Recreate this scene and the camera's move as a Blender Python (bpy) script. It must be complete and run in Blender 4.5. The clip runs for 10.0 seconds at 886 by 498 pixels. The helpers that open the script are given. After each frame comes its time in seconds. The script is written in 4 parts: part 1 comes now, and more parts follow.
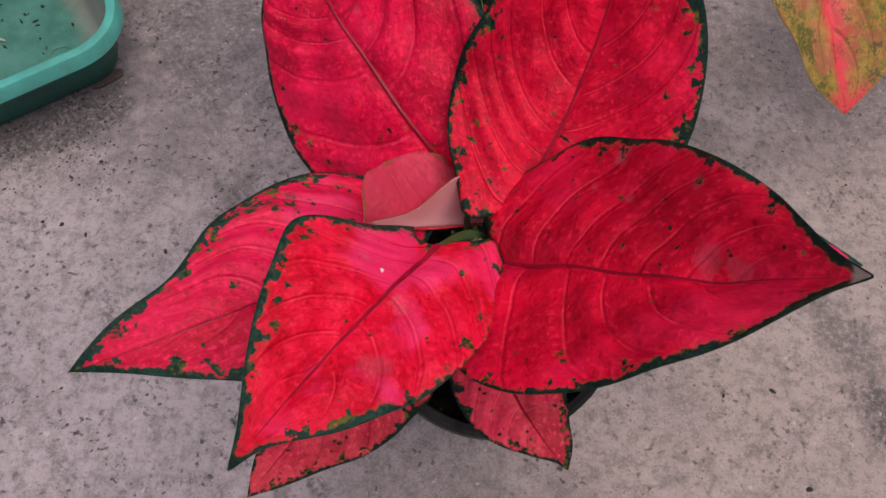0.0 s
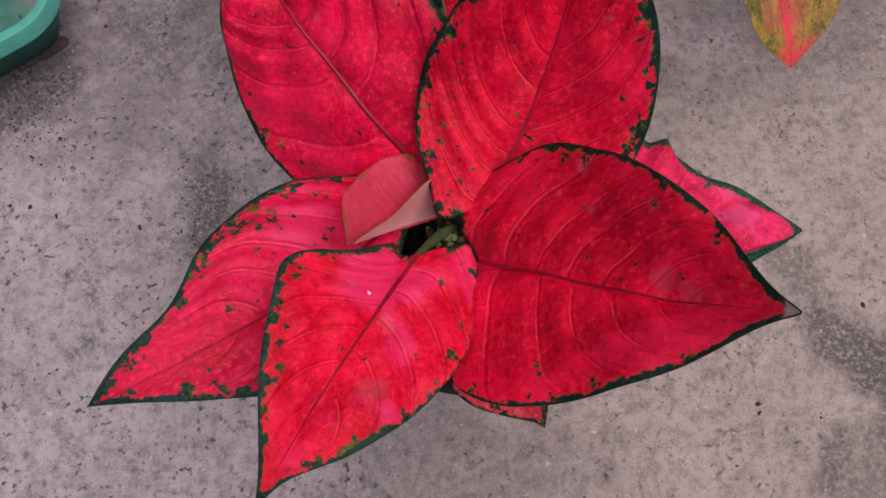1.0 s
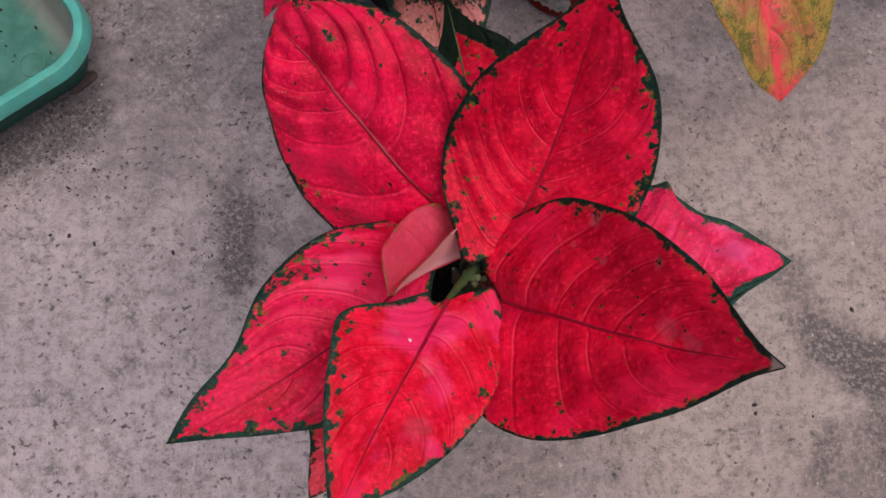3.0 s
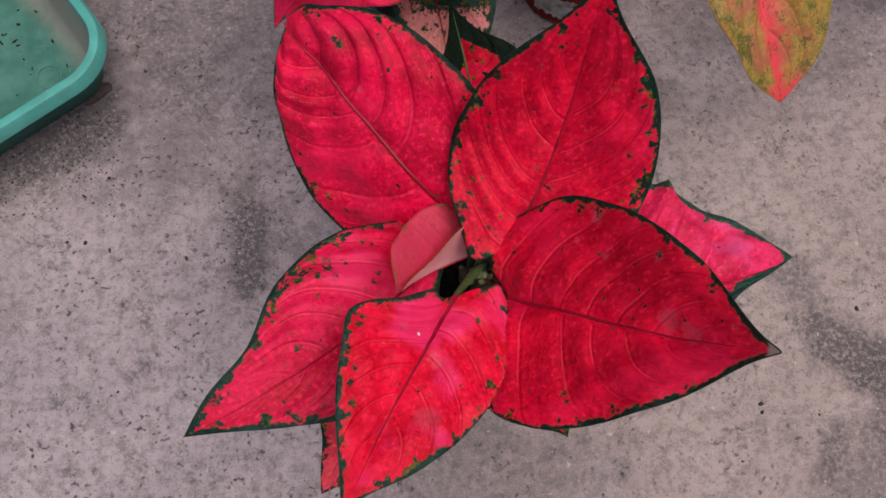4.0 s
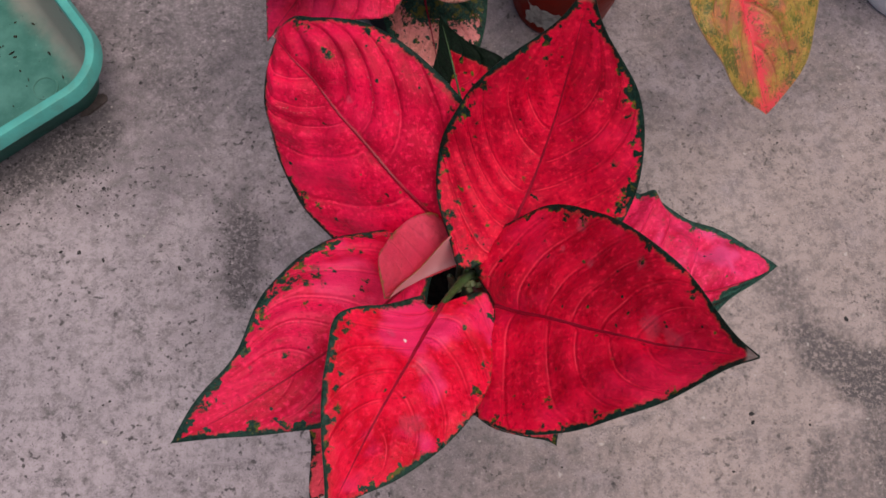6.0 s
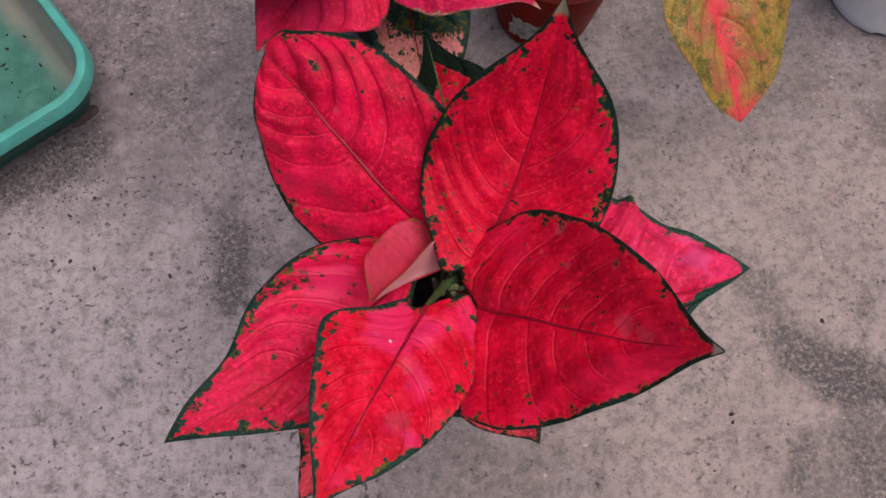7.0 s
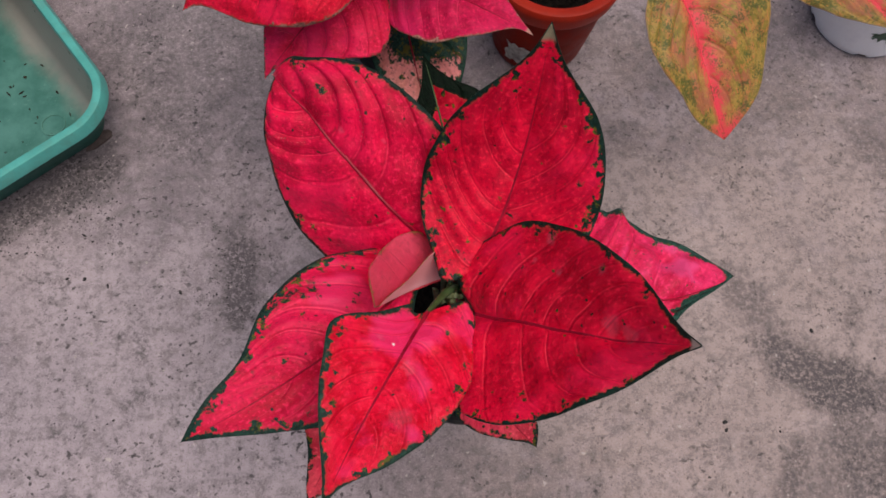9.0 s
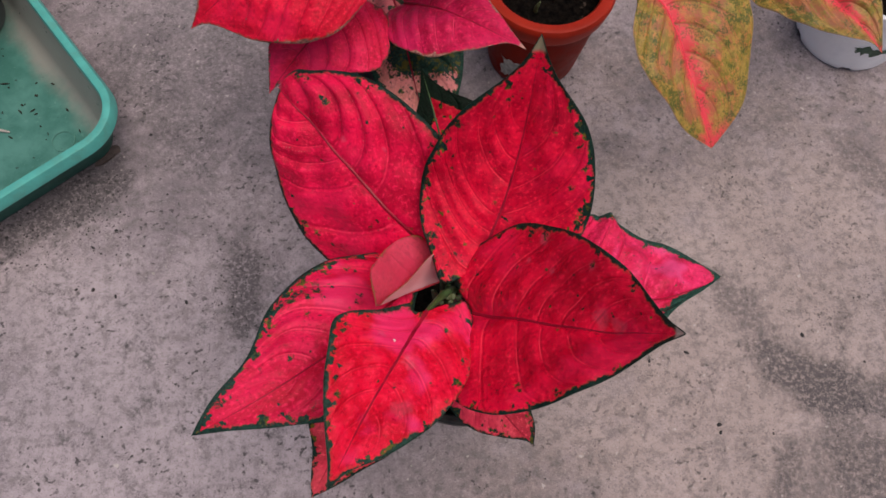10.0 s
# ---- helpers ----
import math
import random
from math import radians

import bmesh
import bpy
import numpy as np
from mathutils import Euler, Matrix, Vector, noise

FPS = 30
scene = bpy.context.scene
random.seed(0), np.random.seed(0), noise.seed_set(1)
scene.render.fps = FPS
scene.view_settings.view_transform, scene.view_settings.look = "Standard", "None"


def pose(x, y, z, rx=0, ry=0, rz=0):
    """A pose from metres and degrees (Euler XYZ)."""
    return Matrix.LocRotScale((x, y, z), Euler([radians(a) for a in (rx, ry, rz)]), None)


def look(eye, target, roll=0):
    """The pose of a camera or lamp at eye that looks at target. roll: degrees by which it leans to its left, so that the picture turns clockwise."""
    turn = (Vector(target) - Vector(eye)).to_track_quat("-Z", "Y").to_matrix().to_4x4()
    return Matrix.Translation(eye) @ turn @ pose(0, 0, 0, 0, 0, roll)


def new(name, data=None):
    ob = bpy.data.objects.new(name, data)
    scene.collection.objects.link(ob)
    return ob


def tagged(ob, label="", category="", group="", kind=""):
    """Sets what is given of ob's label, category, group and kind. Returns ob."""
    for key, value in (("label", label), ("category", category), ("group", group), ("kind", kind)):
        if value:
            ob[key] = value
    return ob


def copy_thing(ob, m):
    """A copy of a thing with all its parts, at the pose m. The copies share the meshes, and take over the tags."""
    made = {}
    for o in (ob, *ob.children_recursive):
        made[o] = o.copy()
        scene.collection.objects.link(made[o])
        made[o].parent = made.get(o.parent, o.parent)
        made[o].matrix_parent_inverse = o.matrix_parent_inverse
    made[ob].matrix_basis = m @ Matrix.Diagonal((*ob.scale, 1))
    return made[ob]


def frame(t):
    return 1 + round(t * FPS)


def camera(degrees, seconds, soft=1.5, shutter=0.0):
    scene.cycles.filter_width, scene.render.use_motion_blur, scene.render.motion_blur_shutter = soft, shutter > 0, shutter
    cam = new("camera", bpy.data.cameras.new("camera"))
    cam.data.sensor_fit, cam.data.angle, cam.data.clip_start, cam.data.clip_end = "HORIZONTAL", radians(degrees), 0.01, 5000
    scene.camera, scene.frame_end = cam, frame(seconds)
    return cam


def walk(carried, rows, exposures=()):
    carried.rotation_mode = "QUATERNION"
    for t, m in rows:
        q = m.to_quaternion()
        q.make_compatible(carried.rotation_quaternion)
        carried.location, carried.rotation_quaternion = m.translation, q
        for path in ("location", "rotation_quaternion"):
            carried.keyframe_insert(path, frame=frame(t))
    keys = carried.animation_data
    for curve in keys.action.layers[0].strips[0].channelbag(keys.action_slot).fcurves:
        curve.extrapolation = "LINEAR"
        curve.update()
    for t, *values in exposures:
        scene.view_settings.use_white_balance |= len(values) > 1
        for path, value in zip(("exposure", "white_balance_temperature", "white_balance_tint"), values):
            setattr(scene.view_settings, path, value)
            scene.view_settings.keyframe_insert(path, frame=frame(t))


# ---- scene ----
cam = camera(66.1, 10.0, soft=1.6)
PATH = [
    (0, (0.019, 0.024, 0.668), (0.006, 0.821, -1.167), 2.2),
    (0.5, (0.007, 0.051, 0.69), (0.054, 0.654, -1.216), 5.5),
    (1, (0.01, 0.072, 0.713), (0.107, 0.59, -1.217), 9.1),
    (1.5, (0.0, 0.088, 0.73), (0.095, 0.607, -1.199), 8.0),
    (2, (-0.005, 0.099, 0.739), (0.103, 0.588, -1.197), 9.6),
    (2.5, (-0.009, 0.101, 0.757), (0.099, 0.563, -1.186), 10.4),
    (4, (-0.01, 0.088, 0.78), (0.067, 0.587, -1.155), 5.5),
    (4.5, (-0.009, 0.082, 0.787), (0.085, 0.6, -1.143), 6.8),
    (5, (-0.008, 0.084, 0.789), (0.068, 0.619, -1.136), 4.7),
    (5.5, (-0.005, 0.085, 0.782), (0.046, 0.634, -1.14), 2.4),
    (6, (-0.003, 0.083, 0.784), (0.081, 0.619, -1.141), 5.7),
    (7.5, (0.001, 0.071, 0.806), (0.118, 0.649, -1.105), 7.6),
    (8, (0.0, 0.068, 0.81), (0.117, 0.659, -1.097), 7.2),
    (8.5, (-0.001, 0.062, 0.819), (0.113, 0.674, -1.082), 6.6),
    (9, (0.0, 0.056, 0.826), (0.113, 0.683, -1.07), 6.1),
    (9.5, (0.001, 0.046, 0.836), (0.109, 0.701, -1.051), 5.0),
    (10, (-0.001, 0.035, 0.844), (0.116, 0.717, -1.032), 5.2),
]
EXPOSE = [(0.0, 0.0, 6500, 10), (10.0, 0.0, 6500, 10)]
walk(cam, [(t, look(eye, target, roll)) for t, eye, target, roll in PATH], EXPOSE)

# ---- light: an open, overcast sky with a weak, very soft sun ----
SUN_UP, SUN_ROUND = 75.0, 105.0
world = bpy.data.worlds.new("sky")
scene.world = world
world.use_nodes = True
wn = world.node_tree.nodes
wl = world.node_tree.links
sky = wn.new("ShaderNodeTexSky")
sky.sky_type, sky.sun_disc = "NISHITA", False
sky.sun_elevation, sky.sun_rotation = radians(SUN_UP), radians(SUN_ROUND)
sky.dust_density, sky.air_density, sky.ozone_density = 4.0, 1.0, 0.6
wl.new(sky.outputs[0], wn["Background"].inputs[0])
wn["Background"].inputs[1].default_value = 0.085
sun_data = bpy.data.lights.new("sun", "SUN")
sun_data.energy, sun_data.angle, sun_data.color = 2.05, radians(55), (1.0, 0.93, 0.86)
sun = new("sun", sun_data)
az = radians(SUN_ROUND)
sun.matrix_world = look((3 * math.sin(az) * math.cos(radians(SUN_UP)), 3 * math.cos(az) * math.cos(radians(SUN_UP)), 3 * math.sin(radians(SUN_UP))), (0, 0, 0))


# ---- material helpers ----
class Nodes:
    """Short calls for building a node material."""

    def __init__(self, name):
        self.mat = bpy.data.materials.new(name)
        self.mat.use_nodes = True
        self.tree = self.mat.node_tree
        self.bsdf = self.tree.nodes["Principled BSDF"]

    def put(self, socket, value):
        if isinstance(value, bpy.types.NodeSocket):
            self.tree.links.new(value, socket)
        elif isinstance(value, tuple) and len(value) == 3 and socket.type == "RGBA":
            socket.default_value = (*value, 1)
        else:
            socket.default_value = value

    def coords(self, kind="Object"):
        return self.tree.nodes.new("ShaderNodeTexCoord").outputs[kind]

    def attr(self, name):
        n = self.tree.nodes.new("ShaderNodeAttribute")
        n.attribute_name = name
        return n.outputs["Fac"]

    def chance(self):
        return self.tree.nodes.new("ShaderNodeObjectInfo").outputs["Random"]

    def noise(self, scale, detail=4, rough=0.6, at=None, distort=0.0):
        n = self.tree.nodes.new("ShaderNodeTexNoise")
        self.put(n.inputs["Vector"], at or self.coords())
        self.put(n.inputs["Scale"], scale)
        self.put(n.inputs["Detail"], detail)
        self.put(n.inputs["Roughness"], rough)
        self.put(n.inputs["Distortion"], distort)
        return n.outputs["Fac"]

    def cells(self, scale, at=None):
        n = self.tree.nodes.new("ShaderNodeTexVoronoi")
        self.put(n.inputs["Vector"], at or self.coords())
        self.put(n.inputs["Scale"], scale)
        return n.outputs["Distance"]

    def math(self, op, a, b=0.0, c=0.0):
        n = self.tree.nodes.new("ShaderNodeMath")
        n.operation = op
        for i, v in enumerate((a, b, c)):
            self.put(n.inputs[i], v)
        return n.outputs[0]

    def step(self, value, lo, hi, to_lo=0.0, to_hi=1.0):
        n = self.tree.nodes.new("ShaderNodeMapRange")
        n.interpolation_type = "SMOOTHSTEP"
        for i, v in enumerate((value, lo, hi, to_lo, to_hi)):
            self.put(n.inputs[i], v)
        return n.outputs[0]

    def mix(self, fac, a, b, blend="MIX"):
        n = self.tree.nodes.new("ShaderNodeMix")
        n.data_type, n.blend_type = "RGBA", blend
        self.put(n.inputs[0], fac)
        self.put(n.inputs[6], a)
        self.put(n.inputs[7], b)
        return n.outputs[2]

    def stretch(self, scale, turn=0.0, shift=(0, 0, 0), at=None):
        n = self.tree.nodes.new("ShaderNodeMapping")
        self.put(n.inputs["Vector"], at or self.coords())
        n.inputs["Scale"].default_value = scale
        n.inputs["Rotation"].default_value = (0, 0, radians(turn))
        n.inputs["Location"].default_value = shift
        return n.outputs[0]

    def patch(self, x, y, rx, ry, turn=0.0, wobble=None, edge=0.6):
        """1 inside a soft ellipse on the ground, 0 outside."""
        n = self.tree.nodes.new("ShaderNodeMapping")
        n.vector_type = "TEXTURE"
        self.put(n.inputs["Vector"], self.coords())
        n.inputs["Location"].default_value = (x, y, 0)
        n.inputs["Rotation"].default_value = (0, 0, radians(turn))
        n.inputs["Scale"].default_value = (rx, ry, 1000)
        m = self.tree.nodes.new("ShaderNodeVectorMath")
        m.operation = "LENGTH"
        self.put(m.inputs[0], n.outputs[0])
        d = m.outputs["Value"]
        if wobble is not None:
            d = self.math("ADD", d, self.math("MULTIPLY", self.math("SUBTRACT", wobble, 0.5), 4.5))
        return self.step(d, 1.0 + edge / 2, 1.0 - edge / 2)

    def bump(self, height, strength=0.5, distance=0.001, under=None):
        n = self.tree.nodes.new("ShaderNodeBump")
        n.inputs["Strength"].default_value = strength
        n.inputs["Distance"].default_value = distance
        self.put(n.inputs["Height"], height)
        if under is not None:
            self.put(n.inputs["Normal"], under)
        return n.outputs[0]

    def finish(self, color, rough, normal=None, specular=0.5, metal=0.0):
        b = self.bsdf.inputs
        self.put(b["Base Color"], color)
        self.put(b["Roughness"], rough)
        self.put(b["Specular IOR Level"], specular)
        b["Metallic"].default_value = metal
        if normal is not None:
            self.put(b["Normal"], normal)
        return self.mat


def concrete():
    k = Nodes("worn concrete")
    wob = k.math("ADD", k.math("MULTIPLY", k.noise(9, 4, 0.6), 0.55), k.math("MULTIPLY", k.noise(48, 7, 0.75), 0.45))
    fine = k.noise(420, 3, 0.7)
    mid = k.noise(70, 5, 0.7)
    big = k.noise(5.5, 4, 0.6)
    col = k.mix(k.step(k.math("ADD", k.math("MULTIPLY", big, 0.6), k.math("MULTIPLY", k.noise(19, 5, 0.65), 0.4)), 0.40, 0.60), (0.200, 0.158, 0.172), (0.39, 0.312, 0.326))
    # warmer, cleaner slab on one side
    warm = k.patch(0.45, 0.18, 0.38, 0.40, 0, wob, 1.6)
    col = k.mix(k.math("MULTIPLY", warm, 0.75), col, (0.43, 0.325, 0.290))
    pale = k.patch(-0.36, 0.12, 0.34, 0.20, 20, wob, 1.4)
    col = k.mix(k.math("MULTIPLY", pale, 0.65), col, (0.44, 0.362, 0.388))
    # mottling at hand and at grain size
    col = k.mix(k.step(mid, 0.42, 0.66, 0.0, 0.60), col, (0.155, 0.135, 0.132))
    col = k.mix(k.step(fine, 0.52, 0.68, 0.0, 0.42), col, (0.56, 0.475, 0.475))
    col = k.mix(k.step(k.noise(300, 4, 0.7), 0.46, 0.32, 0.0, 0.60), col, (0.11, 0.097, 0.095))
    # old damp stains, and darker patches round the plant and over the far ground
    dark_areas = None
    for x, y, rx, ry, turn, amount in (
        (0.430, 0.230, 0.060, 0.024, -55, 0.60), (0.470, 0.160, 0.060, 0.028, -55, 0.90), (0.520, 0.115, 0.060, 0.034, -15, 0.95), (0.590, 0.100, 0.060, 0.030, 10, 0.80),
        (0.520, 0.070, 0.040, 0.030, 30, 0.70), (0.560, 0.030, 0.085, 0.050, 20, 0.75), (0.440, 0.028, 0.050, 0.016, 55, 0.70), (0.500, 0.000, 0.080, 0.040, 10, 0.55),
        (0.559, 0.204, 0.022, 0.009, 35, 0.55), (0.65, 0.44, 0.06, 0.026, -60, 0.55), (0.70, 0.20, 0.12, 0.05, -20, 0.5), (0.595, 0.63, 0.03, 0.02, 0, 0.5), (0.33, 0.665, 0.05, 0.02, 0, 0.4),
        (-0.205, 0.335, 0.026, 0.055, 10, 0.90), (-0.205, 0.280, 0.022, 0.034, -20, 0.90), (-0.455, 0.425, 0.110, 0.036, 36, 0.95), (-0.405, 0.478, 0.040, 0.030, 30, 0.7), (-0.33, 0.60, 0.05, 0.16, 30, 0.60), (-0.27, 0.66, 0.15, 0.11, 10, 0.55), (0.52, 0.60, 0.22, 0.14, 0, 0.34),
        (-0.21, 0.50, 0.13, 0.10, 0, 0.30), (-0.25, 0.68, 0.15, 0.19, 10, 0.42), (-0.10, 0.62, 0.14, 0.16, 0, 0.35), (0.30, 0.48, 0.05, 0.03, 0, 0.35), (0.05, 0.03, 0.16, 0.05, 0, 0.30),
    ):
        one = k.math("MULTIPLY", k.patch(x, y, rx, ry, turn, wob, 0.9), amount)
        dark_areas = one if dark_areas is None else k.math("MAXIMUM", dark_areas, one)
    broken = k.math("MULTIPLY", dark_areas, k.step(k.noise(170, 6, 0.8), 0.40, 0.54, 0.25, 1.0))
    col = k.mix(broken, col, (0.078, 0.066, 0.068))
    grime = k.math("MULTIPLY", k.step(k.noise(26, 7, 0.78), 0.50, 0.64), k.step(k.noise(210, 5, 0.78), 0.44, 0.56))
    col = k.mix(k.math("MULTIPLY", grime, k.step(k.patch(0.46, 0.24, 0.36, 0.42, 0, wob, 1.4), 0.0, 1.0, 0.80, 0.55)), col, (0.10, 0.088, 0.090))
    # specks and pits, fewer on the clean side
    clean = k.patch(0.46, 0.24, 0.36, 0.42, 0, wob, 1.4)
    pits = k.noise(150, 2, 0.5)
    col = k.mix(k.math("MULTIPLY", k.step(pits, 0.58, 0.66, 0.0, 0.90), k.math("MULTIPLY", k.step(k.noise(16, 4, 0.7), 0.42, 0.62, 0.15, 1.0), k.step(clean, 0.0, 1.0, 1.0, 0.75))), col, (0.05, 0.044, 0.044))
    col = k.mix(k.step(k.noise(95, 2, 0.5, k.stretch((1, 1, 1), 0, (3, 7, 1))), 0.70, 0.75, 0.0, 0.6), col, (0.55, 0.47, 0.43))
    h = k.math("ADD", k.math("MULTIPLY", mid, 0.8), k.math("MULTIPLY", fine, 0.5))
    h = k.math("SUBTRACT", h, k.step(pits, 0.64, 0.74))
    return k.finish(col, k.step(mid, 0.3, 0.7, 0.75, 0.95), k.bump(h, 0.55, 0.0018), 0.35)


def leaf_skin(name, deep, bright, green, edge=0.0028, blotch=0.45, spots=0.70, vein=0.5, tip=None, rough=0.36, gloss=0.17, blush_sheen=(0.80, 0.012, 0.085), sheen_share=0.35):
    """Coloured upper skin: a dark green, uneven margin, blotches creeping in from it, veins and a mottled field."""
    k = Nodes(name)
    d, s, v = k.attr("margin"), k.attr("along"), k.attr("across")
    shift = k.tree.nodes.new("ShaderNodeVectorMath")
    shift.operation = "ADD"
    k.put(shift.inputs[0], k.coords())
    k.put(shift.inputs[1], k.chance())
    at = shift.outputs[0]
    big, mid, fine = k.noise(26, 3, 0.6, at), k.noise(150, 4, 0.65, at), k.noise(420, 3, 0.6, at)
    field = k.mix(k.step(big, 0.32, 0.68), deep, bright)
    field = k.mix(k.step(mid, 0.53, 0.70, 0.0, 0.40), field, tuple(min(1.0, c * 1.25 + 0.02) for c in bright))
    field = k.mix(k.step(mid, 0.46, 0.30, 0.0, 0.38), field, tuple(c * 0.62 for c in deep))
    fleck = k.noise(300, 2, 0.5, at)
    field = k.mix(k.step(fleck, 0.58, 0.66, 0.0, 0.50), field, tuple(min(1.0, c * 1.4 + 0.01) for c in bright))
    field = k.mix(k.step(fleck, 0.42, 0.32, 0.0, 0.38), field, tuple(c * 0.55 for c in deep))
    # fine streaks that run with the veins, broken by small pale flecks
    grid = k.tree.nodes.new("ShaderNodeCombineXYZ")
    k.put(grid.inputs[0], k.math("MULTIPLY", k.attr("panel"), 5.0))
    k.put(grid.inputs[1], k.math("MULTIPLY", v, 7.0))
    k.put(grid.inputs[2], k.math("MULTIPLY", k.chance(), 40.0))
    streak = k.noise(1.6, 5, 0.7, grid.outputs[0], 0.4)
    field = k.mix(k.step(streak, 0.54, 0.66, 0.0, 0.50), field, tuple(min(1.0, c * 1.1 + 0.012) for c in bright))
    field = k.mix(k.step(streak, 0.44, 0.30, 0.0, 0.32), field, tuple(c * 0.55 for c in deep))
    # soft pink patches: the sky's sheen on the leaf, put into its colour
    soft_patch = k.noise(17, 3, 0.55, k.stretch((1, 1, 1), 0, (7, 1, 4), at))
    field = k.mix(k.step(soft_patch, 0.50, 0.62, 0.0, sheen_share), field, blush_sheen)
    # side veins
    phase = k.math("ADD", k.attr("panel"), k.math("MULTIPLY", big, 0.06))
    tri = k.math("ABSOLUTE", k.math("SUBTRACT", k.math("FRACT", k.math("ADD", phase, 20.0)), 0.5))
    line = k.math("MULTIPLY", k.step(tri, 0.030, 0.008), k.step(k.noise(45, 3, 0.6, at), 0.36, 0.60))
    line = k.math("MULTIPLY", k.math("MULTIPLY", line, k.step(v, 0.90, 0.45)), k.step(s, 0.88, 0.65))
    line = k.math("MULTIPLY", line, k.step(v, 0.05, 0.09))
    field = k.mix(k.math("MULTIPLY", line, vein), field, tuple(min(1, c * 1.2 + 0.05) for c in bright))
    # darker flanks of each side vein: panel shade painted into the colour
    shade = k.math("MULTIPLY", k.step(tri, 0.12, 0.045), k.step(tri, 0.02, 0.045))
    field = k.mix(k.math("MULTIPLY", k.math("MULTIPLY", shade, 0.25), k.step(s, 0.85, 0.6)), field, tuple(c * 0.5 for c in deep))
    # green margin, blotches and specks
    wob = k.math("MULTIPLY", k.math("SUBTRACT", k.noise(140, 4, 0.7, at), 0.5), 0.011)
    wob2 = k.math("MULTIPLY", k.math("SUBTRACT", big, 0.5), 0.010)
    rim = k.step(k.math("ADD", d, k.math("ADD", wob, wob2)), edge + 0.0006, edge - 0.0006)
    near = k.step(d, 0.016, 0.001, 0.0, 0.16)
    blot = k.step(k.math("ADD", k.noise(105, 6, 0.62, at), near), 0.80 - blotch * 0.19, 0.815 - blotch * 0.19)
    blot = k.math("MULTIPLY", blot, k.step(d, 0.020, 0.010))
    dots = k.step(k.noise(160, 1, 0.5, k.stretch((1, 1, 1), 40, (5, 2, 9), at)), spots, spots + 0.03)
    mark = k.step(k.math("ADD", k.attr("mark"), k.math("MULTIPLY", k.math("SUBTRACT", k.noise(330, 4, 0.65, at), 0.5), 2.6)), 0.56, 0.62)
    halo = k.step(k.math("ADD", k.attr("mark"), k.math("MULTIPLY", k.math("SUBTRACT", k.noise(330, 4, 0.65, at), 0.5), 2.6)), 0.38, 0.54)
    leafgreen = k.mix(k.step(fine, 0.35, 0.65), tuple(c * 0.55 for c in green), tuple(c * 1.5 for c in green))
    olive = k.mix(k.step(mid, 0.5, 0.62), leafgreen, (0.11, 0.10, 0.012))
    fringe = k.step(k.math("ADD", d, k.math("ADD", wob, wob2)), edge + 0.0020, edge + 0.0004)
    col = k.mix(k.math("MULTIPLY", k.math("MAXIMUM", fringe, k.math("MULTIPLY", halo, 0.8)), 0.38), field, (0.25, 0.07, 0.03))
    # pale scars, and highlights painted the same way as pale pink spots
    scar_sheen = k.step(k.math("ADD", k.attr("scar_sheen"), k.math("MULTIPLY", k.math("SUBTRACT", k.noise(200, 4, 0.6, at), 0.5), 0.8)), 0.35, 0.75)
    col = k.mix(k.math("MULTIPLY", scar_sheen, 0.22), col, (0.62, 0.16, 0.24))
    col = k.mix(k.math("MAXIMUM", mark, k.math("MAXIMUM", blot, dots)), col, olive)
    if tip is not None:
        dry = k.step(s, 0.945, 0.962)
        col = k.mix(dry, col, tip)
        rim = k.math("MULTIPLY", rim, k.math("SUBTRACT", 1.0, k.math("MULTIPLY", dry, k.step(d, 0.0004, 0.0010, 0.0, 0.9))))
    col = k.mix(rim, col, leafgreen)
    h = k.math("ADD", k.math("ADD", k.math("MULTIPLY", fine, 0.35), k.math("MULTIPLY", mid, 0.8)), k.math("MULTIPLY", streak, 0.7))
    # finer ripples between the veins
    small = k.math("ABSOLUTE", k.math("SUBTRACT", k.math("FRACT", k.math("ADD", k.math("MULTIPLY", phase, 3.3), k.math("MULTIPLY", mid, 1.6))), 0.5))
    h = k.math("ADD", h, k.math("MULTIPLY", k.math("MULTIPLY", small, k.step(big, 0.45, 0.65)), 0.12))
    h = k.math("SUBTRACT", h, k.math("MULTIPLY", k.math("MULTIPLY", k.step(tri, 0.10, 0.01), k.step(s, 0.85, 0.6)), 0.45))
    return k.finish(col, k.step(mid, 0.3, 0.7, rough - 0.06, rough + 0.12), k.bump(h, 0.7, 0.0016), gloss)


